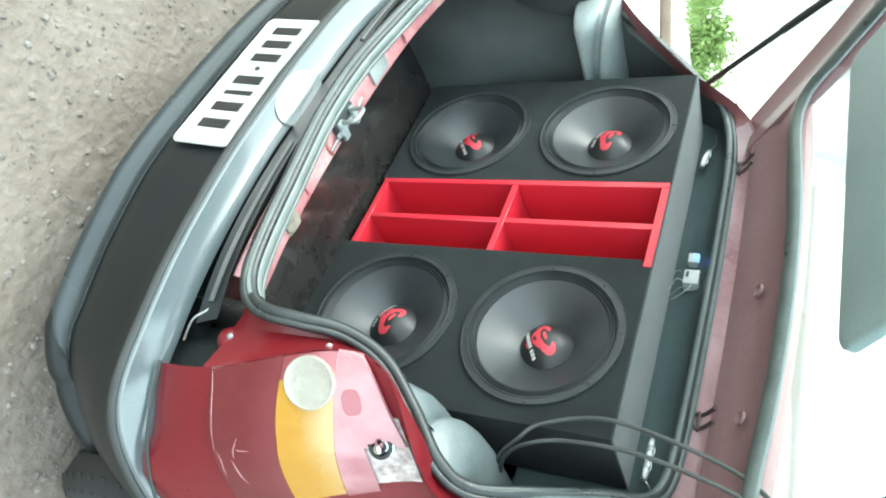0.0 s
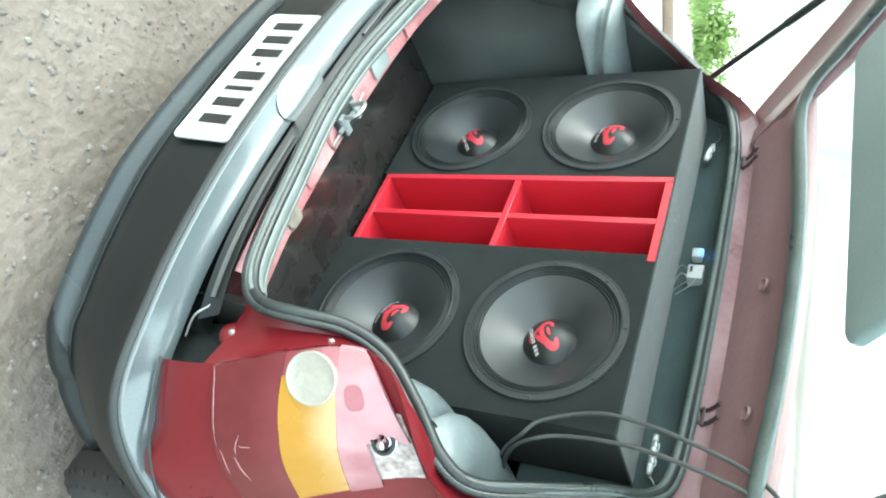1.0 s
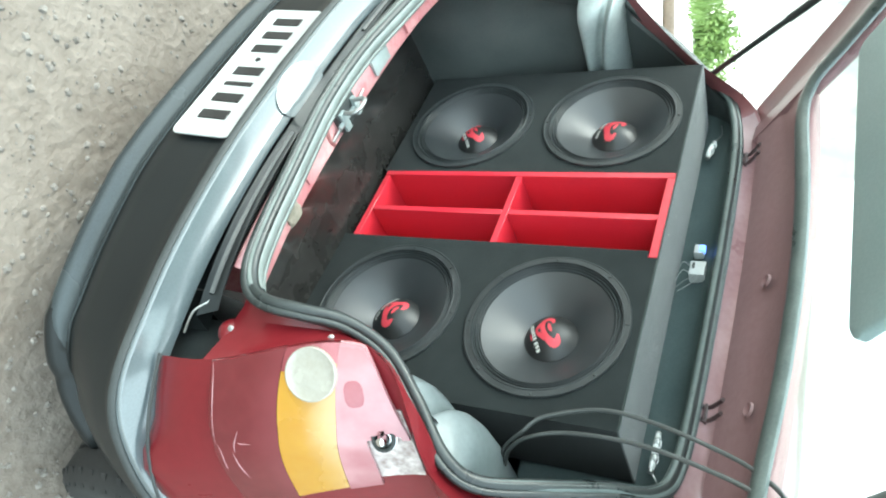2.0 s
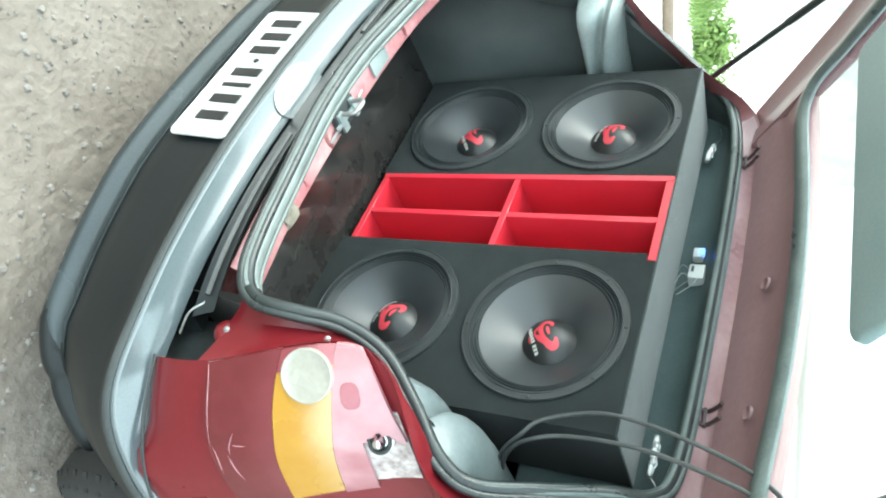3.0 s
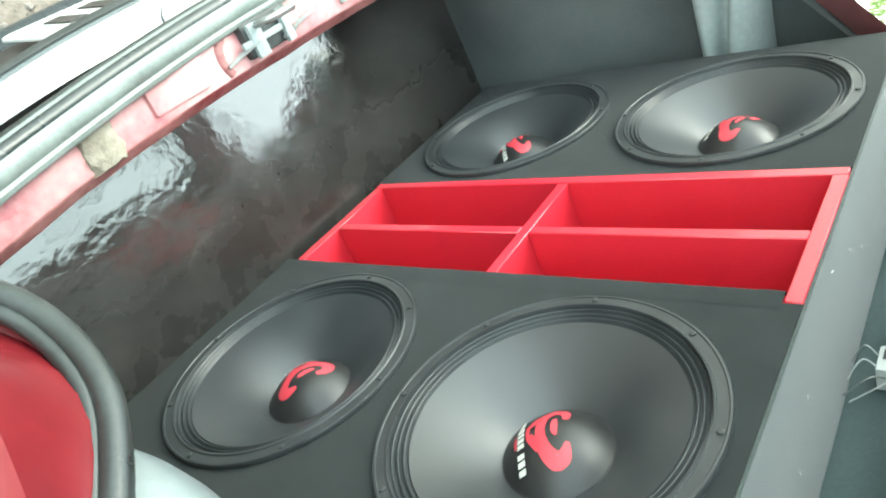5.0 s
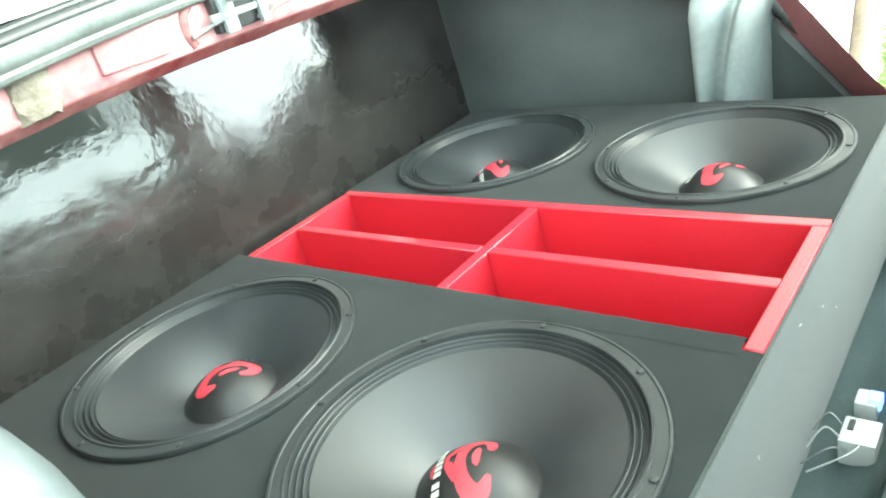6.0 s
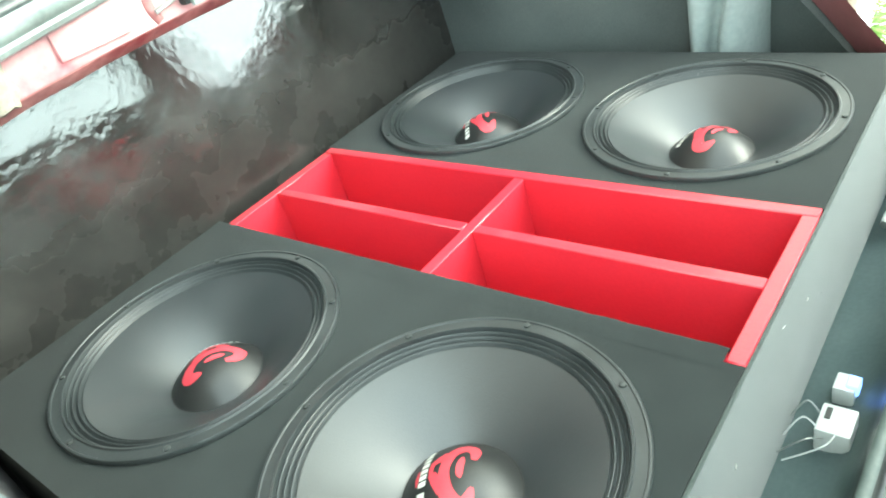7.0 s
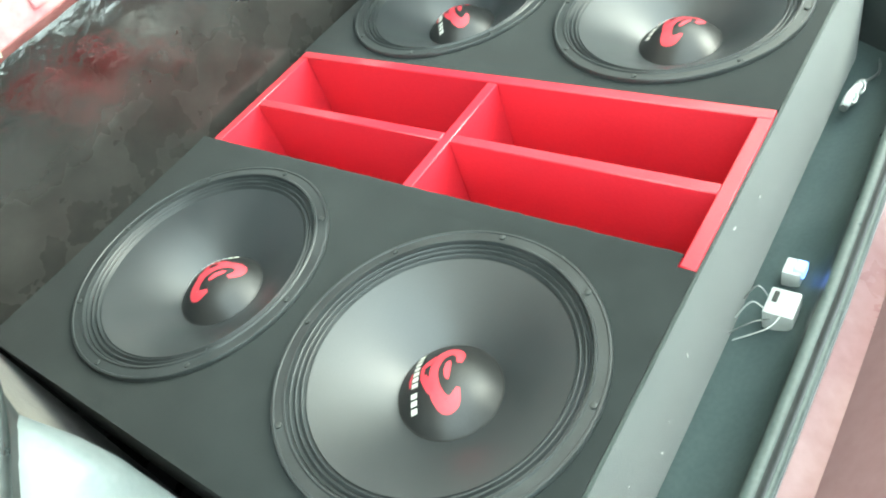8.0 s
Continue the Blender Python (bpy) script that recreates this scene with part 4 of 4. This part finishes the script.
def build_tailgate():
    bm = bmesh.new()
    top = [(x, 0.012 + 0.05 * (1 - (x / 0.6) ** 2) * 0.5) for x in np.linspace(-0.372, 0.60, 23)]
    gate_bar(bm, top, 0.165, 0.035)
    gate_bar(bm, [(-0.370, s) for s in np.linspace(0.012, 0.84, 18)], 0.125, 0.035)
    gate_bar(bm, [(0.655, s) for s in np.linspace(0.04, 0.84, 16)], 0.05, 0.035)
    gate_bar(bm, [(x, 0.80) for x in np.linspace(-0.49, 0.655, 12)], 0.10, 0.045)
    frame_ = part("tailgate", bm, HATCH_IN, CAR, "raised red tailgate with large rear window")
    bm = bmesh.new()
    loop = [(-0.368, 0.28), (-0.345, 0.215), (-0.27, 0.193), (-0.05, 0.209), (0.15, 0.214), (0.35, 0.207), (0.5, 0.192), (0.585, 0.200), (0.60, 0.26), (0.60, 0.5), (0.60, 0.76), (0.55, 0.79), (-0.30, 0.79), (-0.36, 0.75), (-0.368, 0.5)]
    pts = [gate(p.x, p.y, -0.004) for p in spline([(x, s, 0) for x, s in loop], 6, True)]
    tube(bm, pts, 0.018, 10, True, 0.6)
    part("window_seal", bm, RUBBER_MID, frame_, "grey-green rubber seal of the rear window")
    bm = bmesh.new()
    xs, ss = np.linspace(-0.38, 0.61, 14), np.linspace(0.18, 0.81, 10)
    edge = lambda d: [[gate(x, s, d) for x in xs] for s in ss]
    for d in (0.016, 0.020):
        loft(bm, edge(d))
    for fix in (0, -1):
        loft(bm, [edge(0.016)[fix], edge(0.020)[fix]])
        loft(bm, [[r[fix] for r in edge(0.016)], [r[fix] for r in edge(0.020)]])
    bmesh.ops.remove_doubles(bm, verts=bm.verts, dist=1e-5)
    pane = part("rear_window", bm, GLASS, frame_, "large clear rear window pane")
    pane.visible_shadow = False
    bm = bmesh.new()
    rings = []
    for f, d in ((1.0, 0.012), (1.0, 0.0), (0.985, -0.006), (0.96, -0.008), (0.5, -0.008), (0.02, -0.008)):
        loop = []
        for cx, cy, a0 in ((0.315, 0.78, 0), (-0.29, 0.78, 90), (-0.29, 0.372, 180), (0.315, 0.372, 270)):
            for k in range(5):
                a = radians(a0 + 22.5 * k)
                x, s = cx + 0.025 * math.cos(a), cy + 0.025 * math.sin(a)
                loop.append(gate(0.035 + (x - 0.035) * f, 0.6 + (s - 0.6) * f, d))
        rings.append(loop)
    loft(bm, rings, True)
    part("gate_trim", bm, TEAL, frame_, "grey-green trim panel on the tailgate")
    # hinges
    for x in (-0.318, 0.325):
        bm = bmesh.new()
        slab(bm, x - 0.018, x + 0.018, 0.572, 0.60, 1.208, 1.214, 0.002)
        for dx in (-0.013, 0.013):
            tube(bm, spline([(x + dx, 0.572, 1.196), (x + dx, 0.578, 1.214), gate(x + dx, 0.03, 0.0), gate(x + dx, 0.05, -0.002)], 4), 0.0042, 8)
        part("hinge", bm, HINGE_PAINT, frame_, "dark maroon steel tailgate hinge")
    # dents and drain holes in the bar
    for x in (0.10, 0.36):
        bm = bmesh.new()
        lathe(bm, [(0.0001, 0.0), (0.008, 0.001), (0.011, 0.004), (0.013, 0.0)], 14, Matrix.Translation(gate(x, 0.13, -0.001)) @ (-OUT).to_track_quat("Z", "Y").to_matrix().to_4x4())
        part("rubber_plug", bm, HATCH_IN, frame_)
    # gas strut, body to tailgate
    bm = bmesh.new()
    a, b = Vector((-0.520, 0.492, 1.120)), gate(-0.46, 0.46, -0.02)
    tube(bm, [a, a.lerp(b, 0.55)], 0.0068, 10)
    strut = part("gas_strut", bm, RUBBER, CAR, "thin black gas strut holding the tailgate")
    bm = bmesh.new()
    tube(bm, [a.lerp(b, 0.5), b], 0.0085, 12)
    part("strut_cylinder", bm, RUBBER, strut)


def build_wheels():
    for x, y in ((0.70, 0.61), (-0.70, 0.61), (0.70, 2.95), (-0.70, 2.95)):
        s = 1 if x > 0 else -1
        at = Matrix.Translation((x, y - 1.8, 0.285)) @ Euler((0, radians(90 * s), 0)).to_matrix().to_4x4()
        bm = bmesh.new()
        lathe(bm, [(0.17, -0.07), (0.20, -0.082), (0.255, -0.085), (0.275, -0.075), (0.285, -0.055), (0.285, -0.02), (0.278, -0.018), (0.278, -0.012), (0.285, -0.01), (0.285, 0.01), (0.278, 0.012), (0.278, 0.018), (0.285, 0.02), (0.285, 0.055), (0.275, 0.075), (0.255, 0.085), (0.20, 0.082), (0.17, 0.07)], 60)
        tyre = part("tyre", bm, TYRE, CAR, "worn dusty black tyre", at=at)
        bm = bmesh.new()
        for k in range(48):
            a = k * math.tau / 48
            b2 = [bm.verts.new((r * math.cos(a + da), r * math.sin(a + da), h)) for r, da, h in ((0.262, -0.02, 0.085), (0.262, 0.02, 0.085), (0.288, 0.02, 0.058), (0.288, -0.02, 0.058), (0.262, -0.02, 0.079), (0.262, 0.02, 0.079), (0.282, 0.02, 0.055), (0.282, -0.02, 0.055))]
            for q in ((0, 1, 2, 3), (0, 4, 5, 1), (1, 5, 6, 2), (2, 6, 7, 3), (3, 7, 4, 0)):
                bm.faces.new([b2[i] for i in q])
        tagged(part("tread", bm, TYRE, tyre, smooth=False, at=Matrix()), kind="stuff")
        bm = bmesh.new()
        lathe(bm, [(0.0001, 0.05), (0.03, 0.052), (0.06, 0.04), (0.12, 0.03), (0.15, 0.05), (0.172, 0.07), (0.176, 0.062), (0.172, -0.06)], 40)
        part("rim", bm, STEEL, tyre, at=Matrix())


# ---- speaker box ----
FACE = 0.424
BOX = new("speaker_box")
BOX.location = (0, 0.51, 0.41)
tagged(BOX, "black carpeted speaker box with four woofers and red port", "speaker box")


def build_enclosures():
    for x0, x1, z0, cx in ((-0.465, -0.112, 0.425, -0.275), (0.110, 0.462, 0.410, 0.282)):
        bm = bmesh.new()
        z1, y1 = 1.1085, 0.606
        # front board round two openings, drawn as a fan from each opening to its half of the board
        zm = 0.777
        for lo, hi, cz in ((z0, zm, 0.611), (zm, z1, 0.944)):
            ring, rect, back = [], [], []
            angles = [math.tau * (k + 0.5) / 96 for k in range(96)]
            for xx in (x0, x1):
                for zz in (lo, hi):
                    c = math.atan2(zz - cz, xx - cx) % math.tau
                    k = min(range(96), key=lambda i: abs(angles[i] - c))
                    angles[k] = c
            for k in range(96):
                a = angles[k]
                dx, dz = math.cos(a), math.sin(a)
                t = min(((x1 if dx > 0 else x0) - cx) / dx, ((hi if dz > 0 else lo) - cz) / dz)
                rect.append((cx + dx * t, FACE, cz + dz * t))
                ring.append((cx + dx * 0.143, FACE, cz + dz * 0.143))
                back.append((cx + dx * 0.143, FACE + 0.018, cz + dz * 0.143))
            loft(bm, [rect, ring, back], True)
        for q in (((x0, z0), (x0, z1)), ((x0, z1), (x1, z1)), ((x1, z1), (x1, z0)), ((x1, z0), (x0, z0))):
            (xa, za), (xb, zb) = q
            bm.faces.new([bm.verts.new(p) for p in ((xa, FACE, za), (xb, FACE, zb), (xb, y1, zb), (xa, y1, za))])
        bm.faces.new([bm.verts.new(p) for p in ((x0, y1, z0), (x1, y1, z0), (x1, y1, z1), (x0, y1, z1))])
        part("enclosure", bm, CARPET, BOX, "felt-covered black enclosure", smooth=False)
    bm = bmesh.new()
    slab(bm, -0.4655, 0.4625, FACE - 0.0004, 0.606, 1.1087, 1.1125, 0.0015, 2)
    part("top_felt", bm, SKYLIT_FELT, BOX, "felt over the box top, sky sheen in its paler colour")
    # port: frame boards, cross and back
    z0, z1, y1 = 0.432, 1.1075, 0.604
    w = 0.0145
    f = FACE - 0.0015
    for x0, x1, front, b, name in ((-0.1115, -0.1115 + w, f, z1, "port_side"), (0.1095 - w, 0.1095, FACE + 0.004, z1 - w, "port_side")):
        bm = bmesh.new()
        slab(bm, x0, x1, front, y1, z0, b, 0.0012, 1)
        part(name, bm, RED_BOX, BOX, "matt red painted port board")
    for a, b, name in ((z0, z0 + w, "port_floor"), (z1 - w, z1 + 0.001, "port_top")):
        bm = bmesh.new()
        slab(bm, -0.1115 + w, 0.1095 - (w if name == "port_floor" else 0.0), f + 0.0004, y1, a, b, 0.0012, 1)
        part(name, bm, RED_BOX, BOX)
    # the felt of one enclosure is lapped over the red side board, its cut edge a little ragged
    bm = bmesh.new()
    rings = []
    for k in range(161):
        z = 0.412 + (1.0922 - 0.412) * k / 160
        e = 0.0945 + 0.0009 * noise.noise((z * 45, 2, 0)) + 0.0007 * noise.noise((z * 170, 5, 0))
        rings.append([(0.118, FACE - 0.0004, z), (0.108, FACE - 0.0010, z), (e + 0.002, FACE - 0.0014, z), (e, FACE - 0.0006, z), (e + 0.0005, FACE + 0.004, z)])
    loft(bm, rings)
    part("felt_lap", bm, CARPET, BOX, "felt lapped over the port edge with a ragged cut", smooth=False)
    bm = bmesh.new()
    slab(bm, -0.1115 + w, 0.1095 - w, f + 0.001, y1, 0.770, 0.770 + w, 0.0012, 1)
    part("port_shelf", bm, RED_BOX, BOX)
    bm = bmesh.new()
    for a, b in ((z0 + w, 0.770), (0.770 + w, z1 - w)):
        slab(bm, 0.002, 0.002 + w, f + 0.0007, y1, a, b, 0.0012, 1)
    part("port_divider", bm, RED_BOX, BOX)
    bm = bmesh.new()
    slab(bm, -0.11, 0.108, 0.600, 0.606, z0, z1)
    part("port_back", bm, RED_BOX, BOX, smooth=False)


def cap_height(r):
    return -0.047 + 0.026 * (1 - (r / 0.0495) ** 2)


def logo_strip(bm, line, widths, lift=0.0007):
    """A ribbon laid on the dust cap along (x, y) points."""
    rings = []
    pts = [Vector((x, y, 0)) for x, y in line]
    for i, p in enumerate(pts):
        t = (pts[min(i + 1, len(pts) - 1)] - pts[max(i - 1, 0)]).normalized()
        n = Vector((-t.y, t.x, 0))
        w = widths[i] if not isinstance(widths, float) else widths
        rings.append([])
        for o in (-1, -0.5, 0, 0.5, 1):
            q = p + n * w * o
            rings[-1].append(Vector((q.x, q.y, cap_height(q.length) + lift)))
    loft(bm, rings)


def build_woofer(x, z, turn, size):
    at = Matrix.Translation((x, FACE - 0.51, z - 0.41)) @ Euler((radians(90), 0, 0)).to_matrix().to_4x4() @ Matrix.Rotation(radians(turn), 4, "Z") @ Matrix.Diagonal((size, size, 1.0, 1))
    bm = bmesh.new()
    lathe(bm, [(0.1445, -0.002), (0.1515, 0.0), (0.1520, 0.0045), (0.1510, 0.0062), (0.1492, 0.0064), (0.1484, 0.0052), (0.1400, 0.0054), (0.1388, 0.0072), (0.1372, 0.0070), (0.1362, 0.003), (0.1360, -0.004)], 96)
    woofer = part("woofer", bm, RIM, BOX, "large woofer with black rim and red emblem", at=at)
    bm = bmesh.new()
    prof = []
    for k in range(37):
        f = k / 36
        prof.append((0.1362 - 0.0152 * f, 0.0015 - 0.004 * f + 0.0019 * math.sin(f * math.tau * 3)))
    lathe(bm, prof, 96)
    part("surround", bm, RIM, woofer, at=Matrix())
    bm = bmesh.new()
    prof = []
    for k in range(19):
        f = k / 18
        r = 0.1212 - (0.1212 - 0.046) * f
        prof.append((r, -0.0025 - 0.0485 * (f * 0.8 + 0.2 * f ** 2)))
    lathe(bm, prof, 96)
    part("cone", bm, CONE, woofer, "smooth charcoal paper cone", at=Matrix())
    bm = bmesh.new()
    prof = [(0.0001 + 0.0494 * k / 12, cap_height(0.0494 * k / 12)) for k in range(13)] + [(0.0502, -0.0468), (0.0512, -0.0480), (0.0508, -0.052)]
    lathe(bm, prof, 56)
    cap = part("dust_cap", bm, CAP, woofer, "domed black dust cap", at=Matrix())
    # emblem: a red crescent with horns up, an eye in it, two legs below, and two groups of pale bars
    bm = bmesh.new()
    hook = spline([(-0.0150, 0.0135, 0), (-0.0255, 0.0130, 0), (-0.0315, 0.0050, 0), (-0.0225, -0.0050, 0), (-0.0040, -0.0085, 0), (0.0140, -0.0055, 0), (0.0255, 0.0030, 0), (0.0225, 0.0110, 0), (0.0110, 0.0150, 0)], 5)
    girth = (0.0022, 0.0046, 0.0058, 0.0050, 0.0044, 0.0060, 0.0078, 0.0058, 0.0014)
    n = len(hook) - 1
    logo_strip(bm, [(p.x, p.y) for p in hook], [girth[k // 5] + (girth[min(8, k // 5 + 1)] - girth[k // 5]) * (k % 5) / 5 for k in range(n + 1)])
    logo_strip(bm, [(-0.0170, 0.0050), (-0.0135, 0.0045), (-0.0060, 0.0040), (0.001, 0.0045), (0.0045, 0.0055)], [0.0008, 0.0026, 0.0032, 0.0026, 0.0006], 0.0009)
    logo_strip(bm, [(-0.022, -0.0080), (-0.018, -0.0135), (-0.0140, -0.0195)], [0.0048, 0.0042, 0.0030], 0.0010)
    logo_strip(bm, [(0.015, -0.0095), (0.006, -0.0145), (-0.002, -0.0190)], [0.0032, 0.0040, 0.0036], 0.0011)
    logo_strip(bm, [(-0.0150, -0.0200), (-0.007, -0.0205), (0.001, -0.0195)], [0.0020, 0.0022, 0.0020], 0.0012)
    logo_strip(bm, [(-0.012, -0.0335), (-0.004, -0.0338), (0.004, -0.0333)], [0.0010, 0.0020, 0.0010], 0.0009)
    part("emblem", bm, LOGO_RED, woofer, "red printed crescent emblem", at=Matrix())
    for k in range(10):
        bm = bmesh.new()
        xk = -0.0335 + 0.0063 * k + (0.0035 if k > 6 else 0.0)
        logo_strip(bm, [(xk - 0.0023, -0.0275), (xk, -0.0275), (xk + 0.0023, -0.0275)], 0.0036, 0.0014)
        part("pale_bar", bm, PRINT_WHITE, woofer, at=Matrix())
    for k in range(8):
        a = radians(22.5 + 45 * k)
        bm = bmesh.new()
        lathe(bm, [(0.0001, 0.0072), (0.0016, 0.0074), (0.0030, 0.0068), (0.0034, 0.0045)], 10, Matrix.Translation((0.1450 * math.cos(a), 0.1450 * math.sin(a), 0)))
        part("bolt", bm, BLACK, woofer, at=Matrix())


def build_small_things():
    # wired connector block and blue light on the header lining
    bm = bmesh.new()
    slab(bm, -0.016, 0.020, 0.577, 0.606, 1.137, 1.168, 0.003)
    block = tagged(part("terminal_block", bm, WHITE_PLASTIC), "white plastic terminal block with pale wires on the lining", "connector")
    bm = bmesh.new()
    slab(bm, -0.010, 0.004, 0.5758, 0.578, 1.142, 1.147)
    part("dark_marks", bm, BLACK, block, smooth=False)
    for k, pts in enumerate((((0.0, 0.585, 1.142), (-0.006, 0.57, 1.126), (0.004, 0.586, 1.114)), ((0.014, 0.585, 1.142), (0.02, 0.565, 1.128), (0.03, 0.586, 1.114)), ((0.018, 0.59, 1.146), (0.04, 0.57, 1.136), (0.05, 0.588, 1.114)), ((0.018, 0.58, 1.155), (0.044, 0.57, 1.15), (0.056, 0.59, 1.12)))):
        bm = bmesh.new()
        tube(bm, spline(pts, 6), 0.0008, 6)
        part("wire", bm, WHITE_PLASTIC if k % 2 else STEEL, block)
    bm = bmesh.new()
    slab(bm, -0.066, -0.042, 0.583, 0.606, 1.138, 1.158, 0.003)
    led = tagged(part("led_module", bm, WHITE_PLASTIC), "small clear module with a glowing blue diode", "led light")
    bm = bmesh.new()
    slab(bm, -0.062, -0.046, 0.5795, 0.592, 1.149, 1.1605, 0.001, 1)
    part("diode", bm, BLUE_LED, led)
    # tubular interior lamps hung at the ends of the lining
    for pts, lab in (([(0.375, 0.580, 1.140), (0.41, 0.578, 1.141), (0.45, 0.576, 1.140)], "clear tubular interior lamp hanging by its wire beside the box"), ([(-0.33, 0.585, 1.128), (-0.35, 0.582, 1.131), (-0.385, 0.585, 1.137)], "clear tubular interior lamp hanging at the roof edge")):
        bm = bmesh.new()
        tube(bm, spline(pts, 6), lambda t: 0.003 + 0.0062 * math.sin(math.pi * min(1, max(0, t))) ** 0.35, 14, flat=0.7)
        lamp = tagged(part("interior_lamp", bm, CLEAR_PLASTIC), lab, "lamp")
        for f in (0.3, 0.7):
            p = Vector(pts[0]).lerp(Vector(pts[-1]), f) + Vector((0, -0.0055, 0.0035))
            bm = bmesh.new()
            lathe(bm, [(0.0001, 0.0042), (0.004, 0.0034), (0.0062, 0.0012), (0.0075, 0.0016), (0.0086, 0.0), (0.0088, -0.004)], 20, Matrix.Translation(p) @ Vector((0.25, -0.8, 0.55)).to_track_quat("Z", "Y").to_matrix().to_4x4() @ Matrix.Diagonal((1.25, 0.85, 1, 1)))
            part("lamp_cell", bm, CELL, lamp, "cloudy reflector cell")
        for f in (0.02, 0.98):
            bm = bmesh.new()
            p, d = Vector(pts[0]).lerp(Vector(pts[-1]), f), (Vector(pts[-1]) - Vector(pts[0])).normalized() * 0.003
            tube(bm, [p - d, p + d], 0.0052, 10)
            part("end_cap", bm, STEEL, lamp)
        bm = bmesh.new()
        e = Vector(pts[-1])
        tube(bm, spline([e, e + Vector((-0.03 if e.x < 0 else 0.015, 0.005, 0.012)), e + Vector((-0.07 if e.x < 0 else 0.03, 0.012, 0.006))], 6), 0.0018, 6)
        part("wire", bm, STEEL, lamp)
    # two cables from the boot side up to the tailgate
    for pts in ([(0.528, 0.47, 0.922), (0.514, 0.435, 0.938), (0.497, 0.413, 0.965), (0.465, 0.41, 0.995), (0.437, 0.41, 1.08), (0.444, 0.41, 1.163), (0.465, 0.415, 1.25), (0.486, 0.42, 1.308), (0.523, 0.415, 1.352), (0.575, 0.40, 1.372), (0.61, 0.36, 1.373)],
                [(0.532, 0.47, 0.932), (0.520, 0.435, 0.945), (0.503, 0.413, 0.978), (0.485, 0.41, 1.04), (0.483, 0.41, 1.15), (0.503, 0.415, 1.26), (0.525, 0.418, 1.32), (0.57, 0.41, 1.355), (0.63, 0.38, 1.366)]):
        bm = bmesh.new()
        tube(bm, spline(pts, 8), 0.0037, 8)
        tagged(part("cable", bm, CABLE), "thin black cable arching from the boot side to the tailgate", "cable", "cables at the boot side")
    # lint caught on the carpet
    rng = random.Random(9)
    bm = bmesh.new()
    for k in range(7):
        x, y = rng.uniform(-0.1, 0.44), rng.uniform(FACE + 0.01, 0.59)
        a, l = rng.random() * 6.28, rng.uniform(0.0006, 0.0022)
        d = Vector((math.cos(a) * l, math.sin(a) * l, 0.0004))
        c = Vector((x, y, 1.1130))
        tube(bm, [c - d, c + d], 0.0005, 5)
    tagged(part("lint", bm, PRINT_WHITE), "white lint specks on the felt box top", "lint", kind="stuff")


build_ground()
build_grass()
build_bush(-6.15, 4.20, 0.34, 1, "light green leafy bush in the bright yard")
build_bush(-8.2, 2.0, 0.5, 3, "light green leafy bush in the bright yard")
build_body()
build_sill()
build_seal()
build_bumper()
build_plate()
build_lamps()
build_boot()
build_tailgate()
build_wheels()
build_enclosures()
for wx, wz, wt, size in ((-0.276, 0.600, 32, 1.015), (-0.279, 0.941, -20, 1.005), (0.278, 0.942, 28, 1.005), (0.275, 0.606, -24, 1.025)):
    build_woofer(wx, wz, wt, size)
build_small_things()
